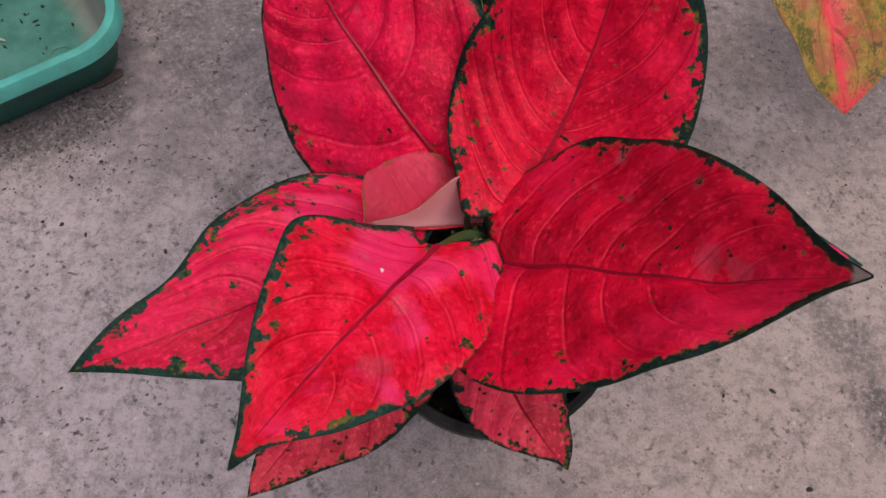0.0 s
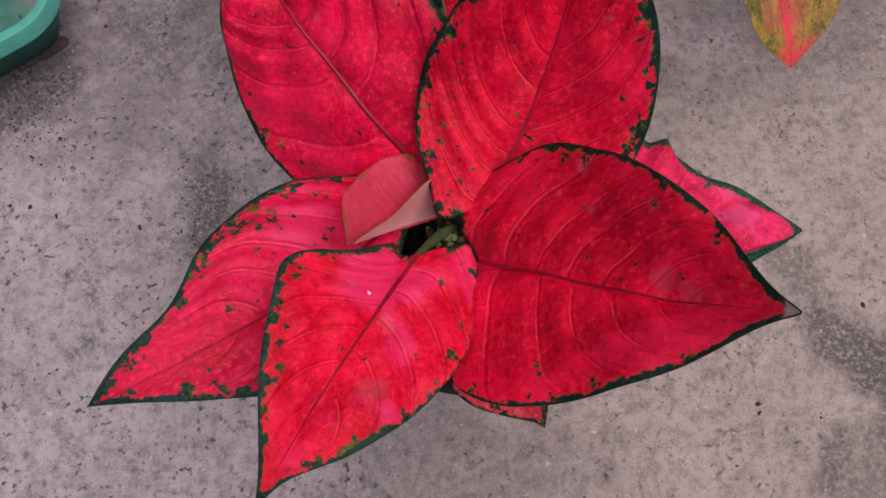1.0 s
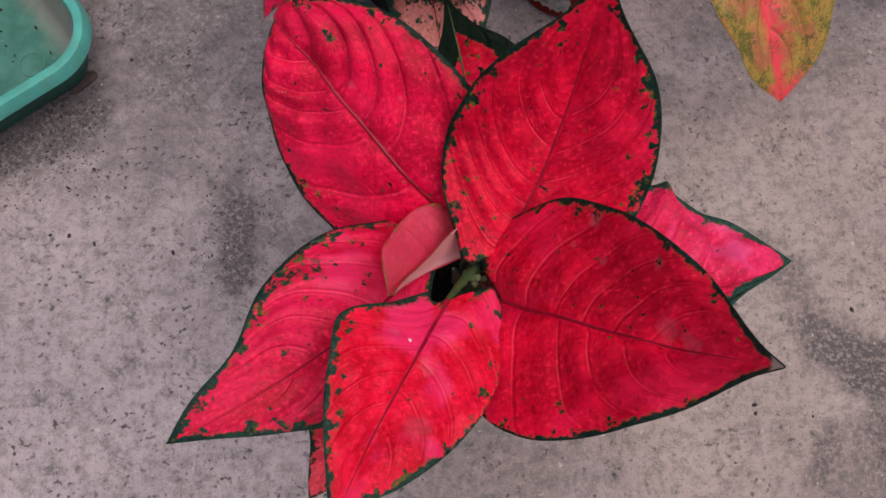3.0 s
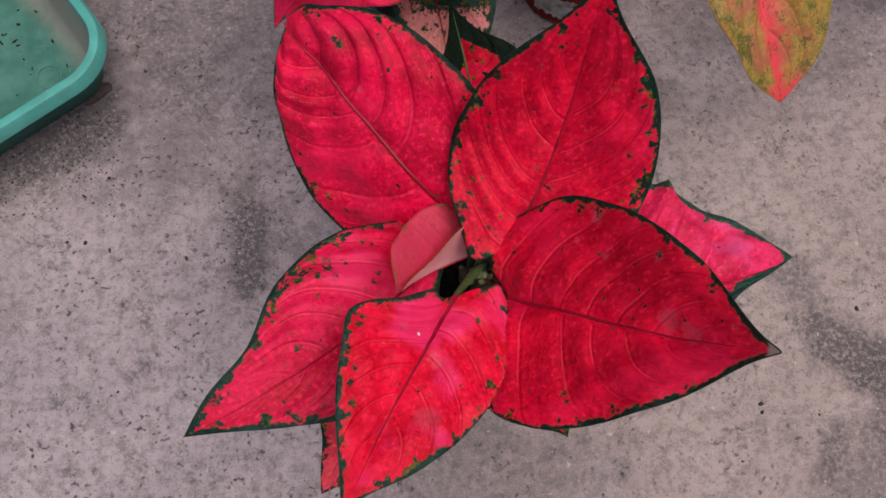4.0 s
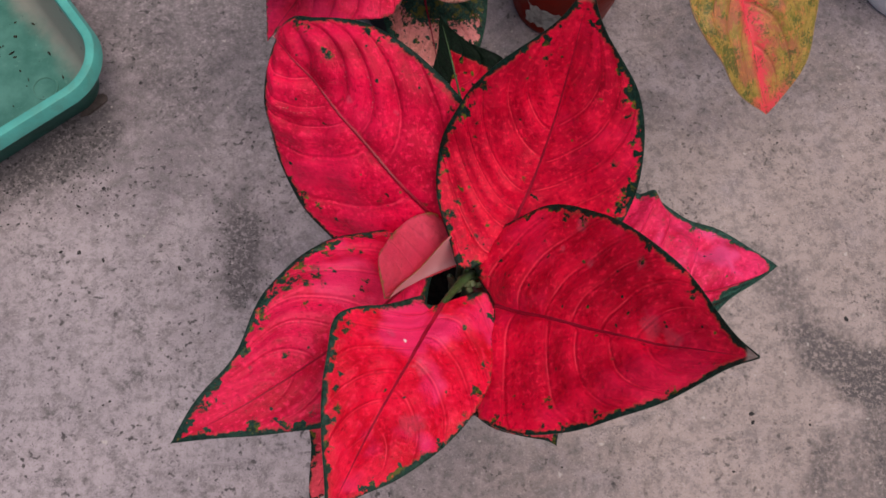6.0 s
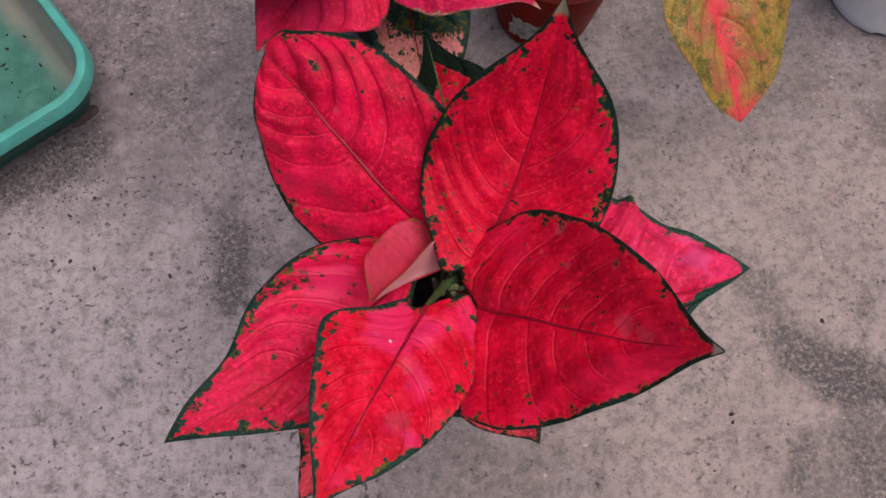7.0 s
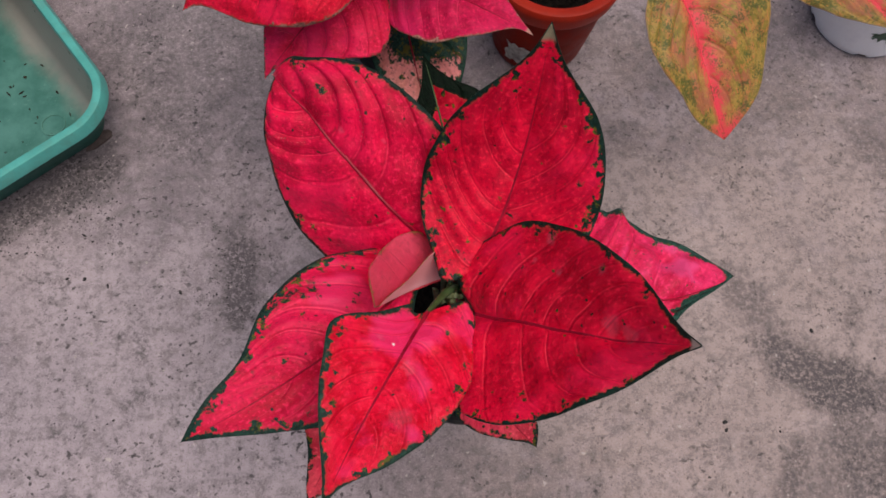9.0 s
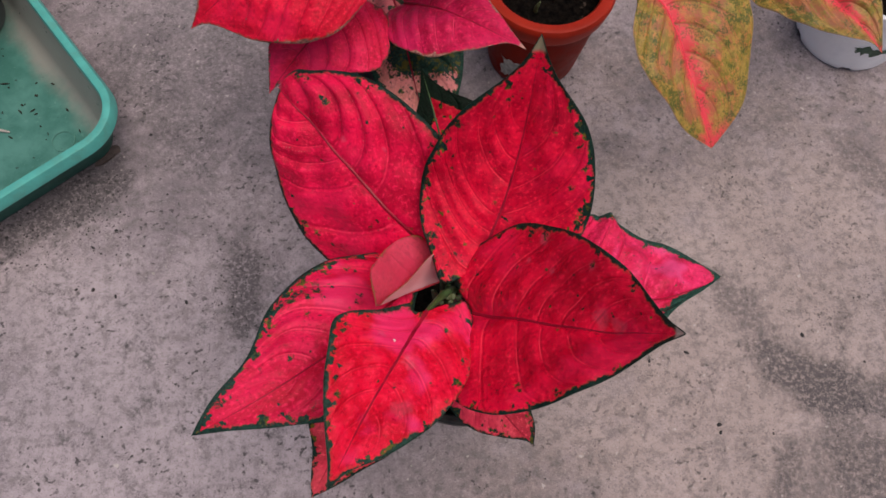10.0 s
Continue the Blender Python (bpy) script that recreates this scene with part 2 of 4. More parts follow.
def mottled_skin(name):
    """Ochre and olive skin with rusty fields, peppered with dark green, flushed coral along the midrib and at the tip."""
    k = Nodes(name)
    d, s, v = k.attr("margin"), k.attr("along"), k.attr("across")
    big, mid, fine = k.noise(38, 4, 0.65), k.noise(150, 5, 0.7), k.noise(420, 3, 0.6)
    grid = k.tree.nodes.new("ShaderNodeCombineXYZ")
    k.put(grid.inputs[0], k.math("MULTIPLY", k.attr("panel"), 6.0))
    k.put(grid.inputs[1], k.math("MULTIPLY", v, 5.0))
    streak = k.noise(1.8, 5, 0.7, grid.outputs[0], 0.5)
    col = k.mix(k.step(mid, 0.40, 0.60), (0.20, 0.155, 0.022), (0.38, 0.235, 0.050))
    rusty = k.step(k.math("ADD", big, k.math("MULTIPLY", k.math("SUBTRACT", streak, 0.5), 0.7)), 0.46, 0.56)
    rusty = k.math("MULTIPLY", rusty, k.step(k.math("ADD", v, k.math("SUBTRACT", mid, 0.5)), 0.95, 0.55))
    col = k.mix(k.math("MULTIPLY", rusty, 0.85), col, (0.36, 0.105, 0.055))
    col = k.mix(k.step(k.math("ADD", k.math("MULTIPLY", streak, 0.5), k.math("MULTIPLY", k.noise(110, 4, 0.7, k.stretch((1, 1, 1), 0, (2, 5, 1))), 0.5)), 0.53, 0.58, 0.0, 0.75), col, (0.58, 0.19, 0.060))
    near = k.math("ADD", v, k.math("ADD", k.math("MULTIPLY", k.math("SUBTRACT", mid, 0.5), 0.40), k.math("MULTIPLY", k.math("SUBTRACT", streak, 0.5), 0.55)))
    heart = k.math("MAXIMUM", k.step(near, 0.21, 0.05), k.math("MULTIPLY", k.step(near, 0.36, 0.14), 0.30))
    heart = k.math("MAXIMUM", heart, k.step(k.math("ADD", s, k.math("MULTIPLY", k.math("SUBTRACT", mid, 0.5), 0.12)), 0.91, 0.97))
    col = k.mix(k.math("MULTIPLY", heart, 0.92), col, (0.78, 0.045, 0.075))
    pep = k.noise(430, 4, 0.7)
    where = k.math("ADD", k.step(k.noise(55, 3, 0.6, k.stretch((1, 1, 1), 0, (4, 8, 2))), 0.45, 0.62, -0.10, 0.06), k.step(v, 0.15, 0.85, -0.05, 0.03))
    pep = k.step(k.math("ADD", pep, where), 0.515, 0.545)
    col = k.mix(k.math("MULTIPLY", pep, 0.75), col, (0.045, 0.075, 0.014))
    tri = k.math("ABSOLUTE", k.math("SUBTRACT", k.math("FRACT", k.math("ADD", k.attr("panel"), 20.0)), 0.5))
    col = k.mix(k.math("MULTIPLY", k.math("MULTIPLY", k.step(tri, 0.05, 0.015), k.step(v, 0.8, 0.5)), 0.5), col, (0.26, 0.085, 0.040))
    col = k.mix(k.step(d, 0.0011, 0.0004, 0.0, 0.7), col, (0.45, 0.28, 0.17))
    h = k.math("SUBTRACT", k.math("ADD", k.math("MULTIPLY", mid, 0.7), k.math("MULTIPLY", streak, 0.6)), k.math("MULTIPLY", k.step(tri, 0.10, 0.01), 0.7))
    return k.finish(col, 0.42, k.bump(h, 0.6, 0.0012), 0.26)


def plain(name, color, rough=0.5, vary=0.25, scale=60, bump=0.3, specular=0.25, depth=0.001, dirt=None, dirt_scale=14):
    """A surface of one stuff, with variation at two scales and fine relief."""
    k = Nodes(name)
    a, b = k.noise(scale, 4, 0.65), k.noise(scale * 6, 3, 0.6)
    col = k.mix(k.step(a, 0.3, 0.7), tuple(c * (1 - vary) for c in color), tuple(min(1, c * (1 + vary)) for c in color))
    col = k.mix(k.step(b, 0.55, 0.75, 0, vary), col, tuple(c * 0.6 for c in color))
    if dirt is not None:
        col = k.mix(k.step(k.noise(dirt_scale, 5, 0.7), 0.45, 0.68, 0, 0.7), col, dirt)
    h = k.math("ADD", a, k.math("MULTIPLY", b, 0.4))
    return k.finish(col, k.step(a, 0.3, 0.7, max(0.05, rough - 0.08), min(1, rough + 0.1)), k.bump(h, bump, depth), specular)


def thin(mat, color, share=0.45):
    """Lets part of the light pass through a thin, soft leaf."""
    nodes, links = mat.node_tree.nodes, mat.node_tree.links
    glow, both = nodes.new("ShaderNodeBsdfTranslucent"), nodes.new("ShaderNodeMixShader")
    glow.inputs["Color"].default_value = (*color, 1)
    both.inputs[0].default_value = share
    links.new(nodes["Principled BSDF"].outputs[0], both.inputs[1])
    links.new(glow.outputs[0], both.inputs[2])
    links.new(both.outputs[0], nodes["Material Output"].inputs["Surface"])
    return mat


def tray_plastic():
    k = Nodes("stained green plastic")
    a, b = k.noise(18, 4, 0.65), k.noise(160, 4, 0.7)
    # basin tone, lowered for shade besides its stains
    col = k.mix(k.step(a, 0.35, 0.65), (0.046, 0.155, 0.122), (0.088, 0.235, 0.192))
    wob = k.math("MULTIPLY_ADD", k.noise(14, 4, 0.65), 0.35, 0.325)
    brown = k.math("MAXIMUM", k.patch(0.215, 0.150, 0.040, 0.24, 35, wob, 1.0), k.patch(0.10, 0.26, 0.10, 0.07, 0, wob, 1.2))
    col = k.mix(k.math("MULTIPLY", brown, 0.80), col, (0.29, 0.25, 0.22))
    col = k.mix(k.step(b, 0.60, 0.72, 0, 0.5), col, (0.16, 0.30, 0.25))
    col = k.mix(k.step(k.noise(95, 2, 0.5), 0.70, 0.74, 0, 0.8), col, (0.02, 0.03, 0.025))
    return k.finish(col, 0.45, k.bump(b, 0.25, 0.0008), 0.4)


def earth():
    k = Nodes("dark potting soil")
    a, b = k.noise(120, 5, 0.7), k.cells(140)
    col = k.mix(k.step(a, 0.35, 0.65), (0.002, 0.0015, 0.0015), (0.011, 0.008, 0.006))
    col = k.mix(k.step(k.noise(60, 3, 0.6), 0.66, 0.70, 0, 0.4), col, (0.16, 0.11, 0.09))
    return k.finish(col, 0.95, k.bump(k.math("ADD", a, b), 1.0, 0.006), 0.05)


CONCRETE = concrete()
GREEN = (0.0042, 0.018, 0.012)
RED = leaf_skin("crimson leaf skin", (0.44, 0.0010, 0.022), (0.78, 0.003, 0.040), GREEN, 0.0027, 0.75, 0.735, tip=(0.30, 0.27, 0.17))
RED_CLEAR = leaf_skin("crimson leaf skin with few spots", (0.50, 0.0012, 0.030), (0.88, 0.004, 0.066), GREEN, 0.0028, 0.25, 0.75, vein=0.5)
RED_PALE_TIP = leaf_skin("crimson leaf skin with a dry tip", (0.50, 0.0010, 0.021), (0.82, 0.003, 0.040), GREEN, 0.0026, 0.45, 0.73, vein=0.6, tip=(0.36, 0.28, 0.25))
HOT = leaf_skin("scarlet pink leaf skin", (0.60, 0.002, 0.018), (0.88, 0.006, 0.048), (0.008, 0.034, 0.022), 0.0017, 0.48, 0.74, rough=0.33, gloss=0.22, blush_sheen=(0.86, 0.030, 0.150), sheen_share=0.85)
HOT_SPOTTED = leaf_skin("scarlet pink leaf skin with green blotches", (0.52, 0.002, 0.027), (0.82, 0.010, 0.082), (0.007, 0.032, 0.022), 0.0028, 0.85, 0.75, rough=0.35, gloss=0.21, blush_sheen=(0.82, 0.030, 0.140), sheen_share=0.75)
DULL = leaf_skin("dusky pink leaf skin", (0.50, 0.020, 0.045), (0.74, 0.070, 0.105), GREEN, 0.0016, 0.65, 0.71, rough=0.5)
ROSE = leaf_skin("rose pink leaf skin", (0.58, 0.006, 0.050), (0.80, 0.025, 0.125), (0.014, 0.050, 0.036), 0.0058, 0.95, 0.75, rough=0.42, blush_sheen=(0.82, 0.070, 0.230), sheen_share=0.9)
ROSE_CLEAR = leaf_skin("rose red leaf skin", (0.60, 0.004, 0.040), (0.82, 0.014, 0.090), (0.10, 0.05, 0.04), 0.0009, 0.0, 0.80, rough=0.45, blush_sheen=(0.84, 0.018, 0.120), sheen_share=0.6)
MAGENTA_CLEAR = leaf_skin("magenta red leaf skin with a pale thin margin", (0.44, 0.004, 0.045), (0.66, 0.012, 0.085), (0.30, 0.14, 0.11), 0.0012, 0.0, 0.80, rough=0.42, tip=(0.60, 0.30, 0.24), blush_sheen=(0.64, 0.016, 0.110), sheen_share=0.5)
SCARLET_CLEAR = leaf_skin("scarlet leaf skin with a pale thin margin", (0.54, 0.002, 0.020), (0.82, 0.005, 0.045), (0.22, 0.10, 0.08), 0.0010, 0.0, 0.80, rough=0.42)
YOUNG = leaf_skin("salmon pink young leaf skin", (0.70, 0.065, 0.130), (0.88, 0.100, 0.190), (0.22, 0.17, 0.05), 0.0009, 0.0, 0.85, vein=0.10, rough=0.4, blush_sheen=(0.80, 0.055, 0.150), sheen_share=0.6)
DARK = leaf_skin("dark green leaf skin flushed red", (0.35, 0.002, 0.015), (0.60, 0.005, 0.030), (0.003, 0.008, 0.004), 0.021, 1.0, 0.60, vein=0.3, gloss=0.06)
MIXED = leaf_skin("green and salmon leaf skin", (0.60, 0.21, 0.16), (0.85, 0.28, 0.26), (0.012, 0.045, 0.028), 0.0045, 1.0, 0.64, vein=0.1, blush_sheen=(0.78, 0.13, 0.18), sheen_share=0.6)
MOTTLED = mottled_skin("mottled yellow leaf skin")
UNDER = plain("pink leaf underside", (0.62, 0.20, 0.20), 0.5, 0.15, 50, 0.3)
thin(YOUNG, (0.95, 0.22, 0.28), 0.35)
STALK_RED = plain("dull red leaf stalk", (0.12, 0.018, 0.020), 0.4, 0.35, 70, 0.3)
UNDER_YOUNG = plain("pale pink young underside", (0.99, 0.54, 0.58), 0.5, 0.08, 40, 0.2)
UNDER_GREEN = plain("green leaf underside", (0.12, 0.20, 0.09), 0.5, 0.2, 50, 0.3)
thin(UNDER_YOUNG, (1.0, 0.50, 0.54), 0.45)
RIB = plain("crimson midrib", (0.27, 0.004, 0.022), 0.4, 0.2, 90, 0.2)
RIB_CORAL = plain("coral midrib", (0.82, 0.06, 0.09), 0.4, 0.15, 90, 0.2)
STALK = plain("green leaf stalk", (0.045, 0.085, 0.025), 0.4, 0.35, 70, 0.3)
STALK_DARK = plain("dark stem", (0.035, 0.045, 0.020), 0.5, 0.4, 70, 0.4)
SPROUT = plain("pale green sprout", (0.115, 0.135, 0.060), 0.5, 0.3, 120, 0.4)
BLACK = plain("black plastic", (0.010, 0.010, 0.011), 0.45, 0.3, 40, 0.2, dirt=(0.05, 0.045, 0.04))
# one plastic in two tones: the rim's extra light is put into its colour
TERRA = plain("terracotta-coloured plastic", (0.21, 0.009, 0.003), 0.42, 0.12, 30, 0.15, 0.08, dirt=(0.14, 0.008, 0.003), dirt_scale=22)
TERRA_RIM_LIT = plain("terracotta-coloured plastic, lit rim tone", (0.36, 0.020, 0.007), 0.36, 0.10, 30, 0.15, 0.15, dirt=(0.26, 0.018, 0.008), dirt_scale=26)
WHITE = plain("white plastic", (0.95, 0.95, 0.97), 0.35, 0.03, 30, 0.1, 0.5, dirt=(0.84, 0.84, 0.87))
PRINT = plain("green print", (0.16, 0.24, 0.17), 0.5, 0.3, 120, 0.1)
LABEL = plain("scuffed white sticker", (0.78, 0.75, 0.70), 0.6, 0.15, 160, 0.2, dirt=(0.28, 0.22, 0.19), dirt_scale=60)
GREY = plain("grey plastic", (0.13, 0.13, 0.135), 0.5, 0.15, 40, 0.15)
TRAY = tray_plastic()
# rim keeps the lit plastic tone; the side's undercut shade is in its colour
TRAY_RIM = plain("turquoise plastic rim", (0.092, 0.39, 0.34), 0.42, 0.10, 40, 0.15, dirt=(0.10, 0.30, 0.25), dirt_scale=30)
TRAY_SIDE_SHADED = plain("turquoise plastic side, darkened for shade", (0.035, 0.15, 0.115), 0.5, 0.15, 40, 0.15, dirt=(0.05, 0.09, 0.07), dirt_scale=20)
SOIL = earth()
GRIT = plain("dark grit", (0.045, 0.040, 0.040), 0.9, 0.5, 200, 0.5)
CHIP = plain("pale stone chip", (0.42, 0.37, 0.34), 0.85, 0.25, 200, 0.5)
CRUMB = plain("dry plant crumb", (0.030, 0.028, 0.020), 0.9, 0.5, 200, 0.5)
WAX = plain("whitish speck", (0.80, 0.62, 0.62), 0.35, 0.1, 300, 0.3)


# ---- mesh helpers ----
def thing(name, at, label, category, group="", kind=""):
    return tagged(new(name), label, category, group, kind) if at is None else moved(tagged(new(name), label, category, group, kind), at)


def moved(ob, at):
    ob.location = at
    return ob


def root_place(ob):
    place = Vector((0, 0, 0))
    while ob is not None:
        place += ob.location
        ob = ob.parent
    return place


def part(name, bm, material, parent=None, label="", smooth=True):
    """Links a bmesh, drawn in world metres, as one mesh object under its thing or part."""
    me = bpy.data.meshes.new(name)
    if parent is not None:
        bmesh.ops.translate(bm, vec=-root_place(parent), verts=bm.verts)
    for f in bm.faces:
        f.smooth = smooth
    bm.to_mesh(me)
    bm.free()
    for m in (material if isinstance(material, (list, tuple)) else [material]):
        me.materials.append(m)
    me.set_sharp_from_angle(angle=radians(40))
    ob = new(name, me)
    ob.parent = parent
    return tagged(ob, label)


def lathe(profile, x, y, steps=64, closed=False):
    """A solid of revolution round an upright axis at x, y; profile: (radius, height) pairs."""
    bm = bmesh.new()
    rings = []
    for r, z in profile:
        rings.append([bm.verts.new((x + r * math.cos(2 * math.pi * i / steps), y + r * math.sin(2 * math.pi * i / steps), z)) for i in range(steps)])
    pairs = list(zip(rings, rings[1:])) + ([(rings[-1], rings[0])] if closed else [])
    for a, b in pairs:
        for i in range(steps):
            j = (i + 1) % steps
            bm.faces.new((a[i], a[j], b[j], b[i]))
    if not closed:
        bm.faces.new(rings[0][::-1])
        bm.faces.new(rings[-1])
    bmesh.ops.recalc_face_normals(bm, faces=bm.faces)
    return bm


def tube(path, radii, sides=10):
    """A tapered tube along a list of points."""
    bm = bmesh.new()
    pts = [Vector(p) for p in path]
    rings = []
    for i, p in enumerate(pts):
        d = (pts[min(i + 1, len(pts) - 1)] - pts[max(i - 1, 0)]).normalized()
        a = d.cross(Vector((0.31, 0.17, 0.93))).normalized()
        b = d.cross(a)
        r = radii[i] if isinstance(radii, (list, tuple)) else radii
        rings.append([bm.verts.new(p + r * (math.cos(2 * math.pi * k / sides) * a + math.sin(2 * math.pi * k / sides) * b)) for k in range(sides)])
    for a, b in zip(rings, rings[1:]):
        for i in range(sides):
            j = (i + 1) % sides
            bm.faces.new((a[i], a[j], b[j], b[i]))
    bm.faces.new(rings[0][::-1])
    bm.faces.new(rings[-1])
    bmesh.ops.recalc_face_normals(bm, faces=bm.faces)
    return bm


def bend(a, c, b, n=12):
    """Points on a curve from a to b, pulled towards c."""
    a, b, c = Vector(a), Vector(b), Vector(c)
    return [(1 - u) ** 2 * a + 2 * u * (1 - u) * c + u * u * b for u in (i / (n - 1) for i in range(n))]


# ---- leaves ----
KNOTS = np.array([0.0, 0.15, 0.35, 0.55, 0.75, 0.92, 1.0])
UPWARD = np.array([0.0, -0.25, 0.97])


def half_width(s, w):
    w = np.array([*w, 0.0])
    m = np.gradient(w, KNOTS)
    i = np.clip(np.searchsorted(KNOTS, s, side="right") - 1, 0, 5)
    h = KNOTS[i + 1] - KNOTS[i]
    u = (s - KNOTS[i]) / h
    return np.maximum((2 * u**3 - 3 * u**2 + 1) * w[i] + (u**3 - 2 * u**2 + u) * h * m[i] + (-2 * u**3 + 3 * u**2) * w[i + 1] + (u**3 - u**2) * h * m[i + 1], 0)


def blade_points(base, tip, bow, roll, fold, curl, lobe, left, right, s, v):
    """Points of a leaf blade: s runs from base to tip, v from -1 (left margin) over the midrib to 1 (right margin)."""
    base, tip = np.array(base), np.array(tip)
    knee = 2 * ((base + tip) / 2 + np.array(bow)) - (base + tip) / 2
    S = s[..., None]
    c = (1 - S) ** 2 * base + 2 * S * (1 - S) * knee + S * S * tip
    t = 2 * (1 - S) * (knee - base) + 2 * S * (tip - knee)
    t = t / np.linalg.norm(t, axis=-1, keepdims=True)
    l = np.cross(t, UPWARD)
    l = l / np.linalg.norm(l, axis=-1, keepdims=True)
    n = np.cross(l, t)
    l, n = l * math.cos(roll) + n * math.sin(roll), n * math.cos(roll) - l * math.sin(roll)
    on_right = v > 0
    a = np.abs(v)
    w = np.where(on_right, half_width(s, right), half_width(s, left))
    f, q, b = np.where(on_right, fold[1], fold[0]), np.where(on_right, curl[1], curl[0]), np.where(on_right, lobe[1], lobe[0])
    p = c + (np.sign(v) * w * a * np.cos(f))[..., None] * l + (w * a * np.sin(f) + q * w * a * a)[..., None] * n
    return p - (b * (1 - s) ** 3 * np.sin(math.pi * 0.72 * a))[..., None] * t, w


LEAF_COUNT = [0]


def leaf(plant, skin, under, rib, stalk, foot, label, base, tip, bow, roll, fold, curl, lobe, left, right, quilt=0.0026, wave=0.0010, veins=7.5, rows=90, cols=24, marks=(), scar_sheens=(), ribs=None, sweep=((0.28, 1.3), (0.28, 1.3))):
    """A leaf of a plant: blade with thickness, and as its parts the midrib and the stalk down to the stem."""
    LEAF_COUNT[0] += 1
    rng = np.random.RandomState(100 + LEAF_COUNT[0])
    su = np.concatenate([np.linspace(0, 0.06, 6)[:-1], np.linspace(0.06, 0.90, rows - 14), np.linspace(0.90, 0.998, 10)[1:]])
    vu = np.linspace(-1, 1, 2 * cols + 1)
    s, v = np.meshgrid(su, vu, indexing="ij")
    shape = (base, tip, bow, roll, fold, curl, lobe, left, right)
    p, w = blade_points(*shape, s, v)
    du, dv = np.gradient(p, axis=0), np.gradient(p, axis=1)
    nor = np.cross(dv, du)
    nor /= np.maximum(np.linalg.norm(nor, axis=-1, keepdims=True), 1e-9)
    a = np.abs(v)
    ph = (s - 0.26 * a**1.5) * veins + rng.rand() + np.where(v > 0, 0.35, 0) + 0.16 * np.sin(s * 7 + 2.5 * v + rng.rand() * 6)
    if ribs is not None:
        # side veins that leave the midrib at the places given, left and right, and sweep towards the tip
        sides = []
        for starts, (lean, power) in zip(ribs, sweep):
            first, last = starts[0], starts[-1]
            knots = [first - 0.36, first - 0.24, first - 0.12, *starts, last + 0.20, last + 0.40, last + 0.60]
            from_rib = s - lean * (0.7 + 0.9 * s) * a**power
            sides.append(np.interp(from_rib, knots, np.arange(len(knots), dtype=float)))
        ph = np.where(v > 0, sides[1], sides[0]) + 0.03 * np.sin(s * 11 + 4 * v + rng.rand() * 6)
    room = np.clip(w / 0.05, 0, 1) * np.clip((0.98 - s) / 0.3, 0, 1)
    part_way = (ph % 1.0) ** 1.7
    h = quilt * 1.25 * (np.sqrt(np.sin(math.pi * part_way) ** 2 + 0.02) - 0.14) * np.sin(math.pi * np.clip(a, 0, 1)) ** 0.7 * room
    k = rng.rand(6) * 6.28
    h = h + wave * a**2 * room * (np.sin(s * 17 + k[0] + 2 * np.sign(v)) + 0.6 * np.sin(s * 31 + k[1] + 3 * v))
    h = h + quilt * 0.8 * room * (np.sin(s * 9 + k[2]) * np.sin(v * 5 + k[3]) + 0.5 * np.sin(s * 23 + k[4]) * np.sin(v * 11 + k[5]))
    h = h - 0.0012 * np.exp(-((a * w / 0.004) ** 2))
    top = p + h[..., None] * nor
    low = top - 0.0007 * nor
    ns, nv = s.shape
    ids = np.arange(ns * nv).reshape(ns, nv)
    q = np.stack([ids[:-1, :-1], ids[:-1, 1:], ids[1:, 1:], ids[1:, :-1]], -1).reshape(-1, 4)
    m = ns * nv
    ring = np.concatenate([ids[0, :], ids[1:, -1], ids[-1, -2::-1], ids[-2:0:-1, 0]])
    nxt = np.roll(ring, -1)
    side = np.stack([ring, ring + m, nxt + m, nxt], -1)
    faces = np.concatenate([q, q[:, ::-1] + m, side])
    verts = np.concatenate([top.reshape(-1, 3), low.reshape(-1, 3)]) - np.array(root_place(plant))
    me = bpy.data.meshes.new("leaf")
    me.from_pydata(verts.tolist(), [], faces.tolist())
    rag = np.minimum((1 - a) * w, (1 - s) * np.linalg.norm(np.array(tip) - np.array(base)))
    # the back edges of the lobes are margin too
    rag = np.minimum(rag, np.where(a > 0.15, s * 0.10 + 0.0004 + (1 - np.clip((a - 0.15) / 0.2, 0, 1)) * 0.01, 0.1))
    def field(spots):
        near = np.zeros_like(s)
        for ms, mv, r in spots:
            at, _ = blade_points(*shape, np.array([ms]), np.array([mv]))
            near = np.maximum(near, (2.0 if r > 0.015 else 1.0) * (1 - np.linalg.norm(p - at[0], axis=-1) / (1.6 * r)))
        return np.clip(near, 0, 2)

    for name, data in (("margin", rag), ("along", s), ("across", a), ("panel", ph + 0.5), ("mark", field(marks)), ("scar_sheen", field(scar_sheens))):
        at = me.attributes.new(name, "FLOAT", "POINT")
        at.data.foreach_set("value", np.concatenate([data.ravel(), data.ravel()]).astype(np.float32))
    me.materials.append(skin)
    me.materials.append(under)
    index = np.zeros(len(faces), dtype=np.int32)
    index[len(q) : 2 * len(q)] = 1
    me.polygons.foreach_set("material_index", index)
    me.polygons.foreach_set("use_smooth", np.ones(len(faces), dtype=bool))
    # normals face out of the skin
    me.update()
    ob = new("leaf", me)
    ob.parent = plant
    tagged(ob, label)
    mid = cols
    spine = [Vector(top[i, mid] - 0.0003 * nor[i, mid]) for i in range(0, ns - 6, 3)]
    part("midrib", tube(spine, [0.0019 * (1 - 0.85 * i / len(spine)) for i in range(len(spine))], 8), rib, ob)
    if foot is not None:
        start = Vector(top[0, mid])
        along = (Vector(top[0, mid]) - Vector(top[4, mid])).normalized()
        ft = Vector(foot)
        knee = start + along * 0.35 * (start - ft).length
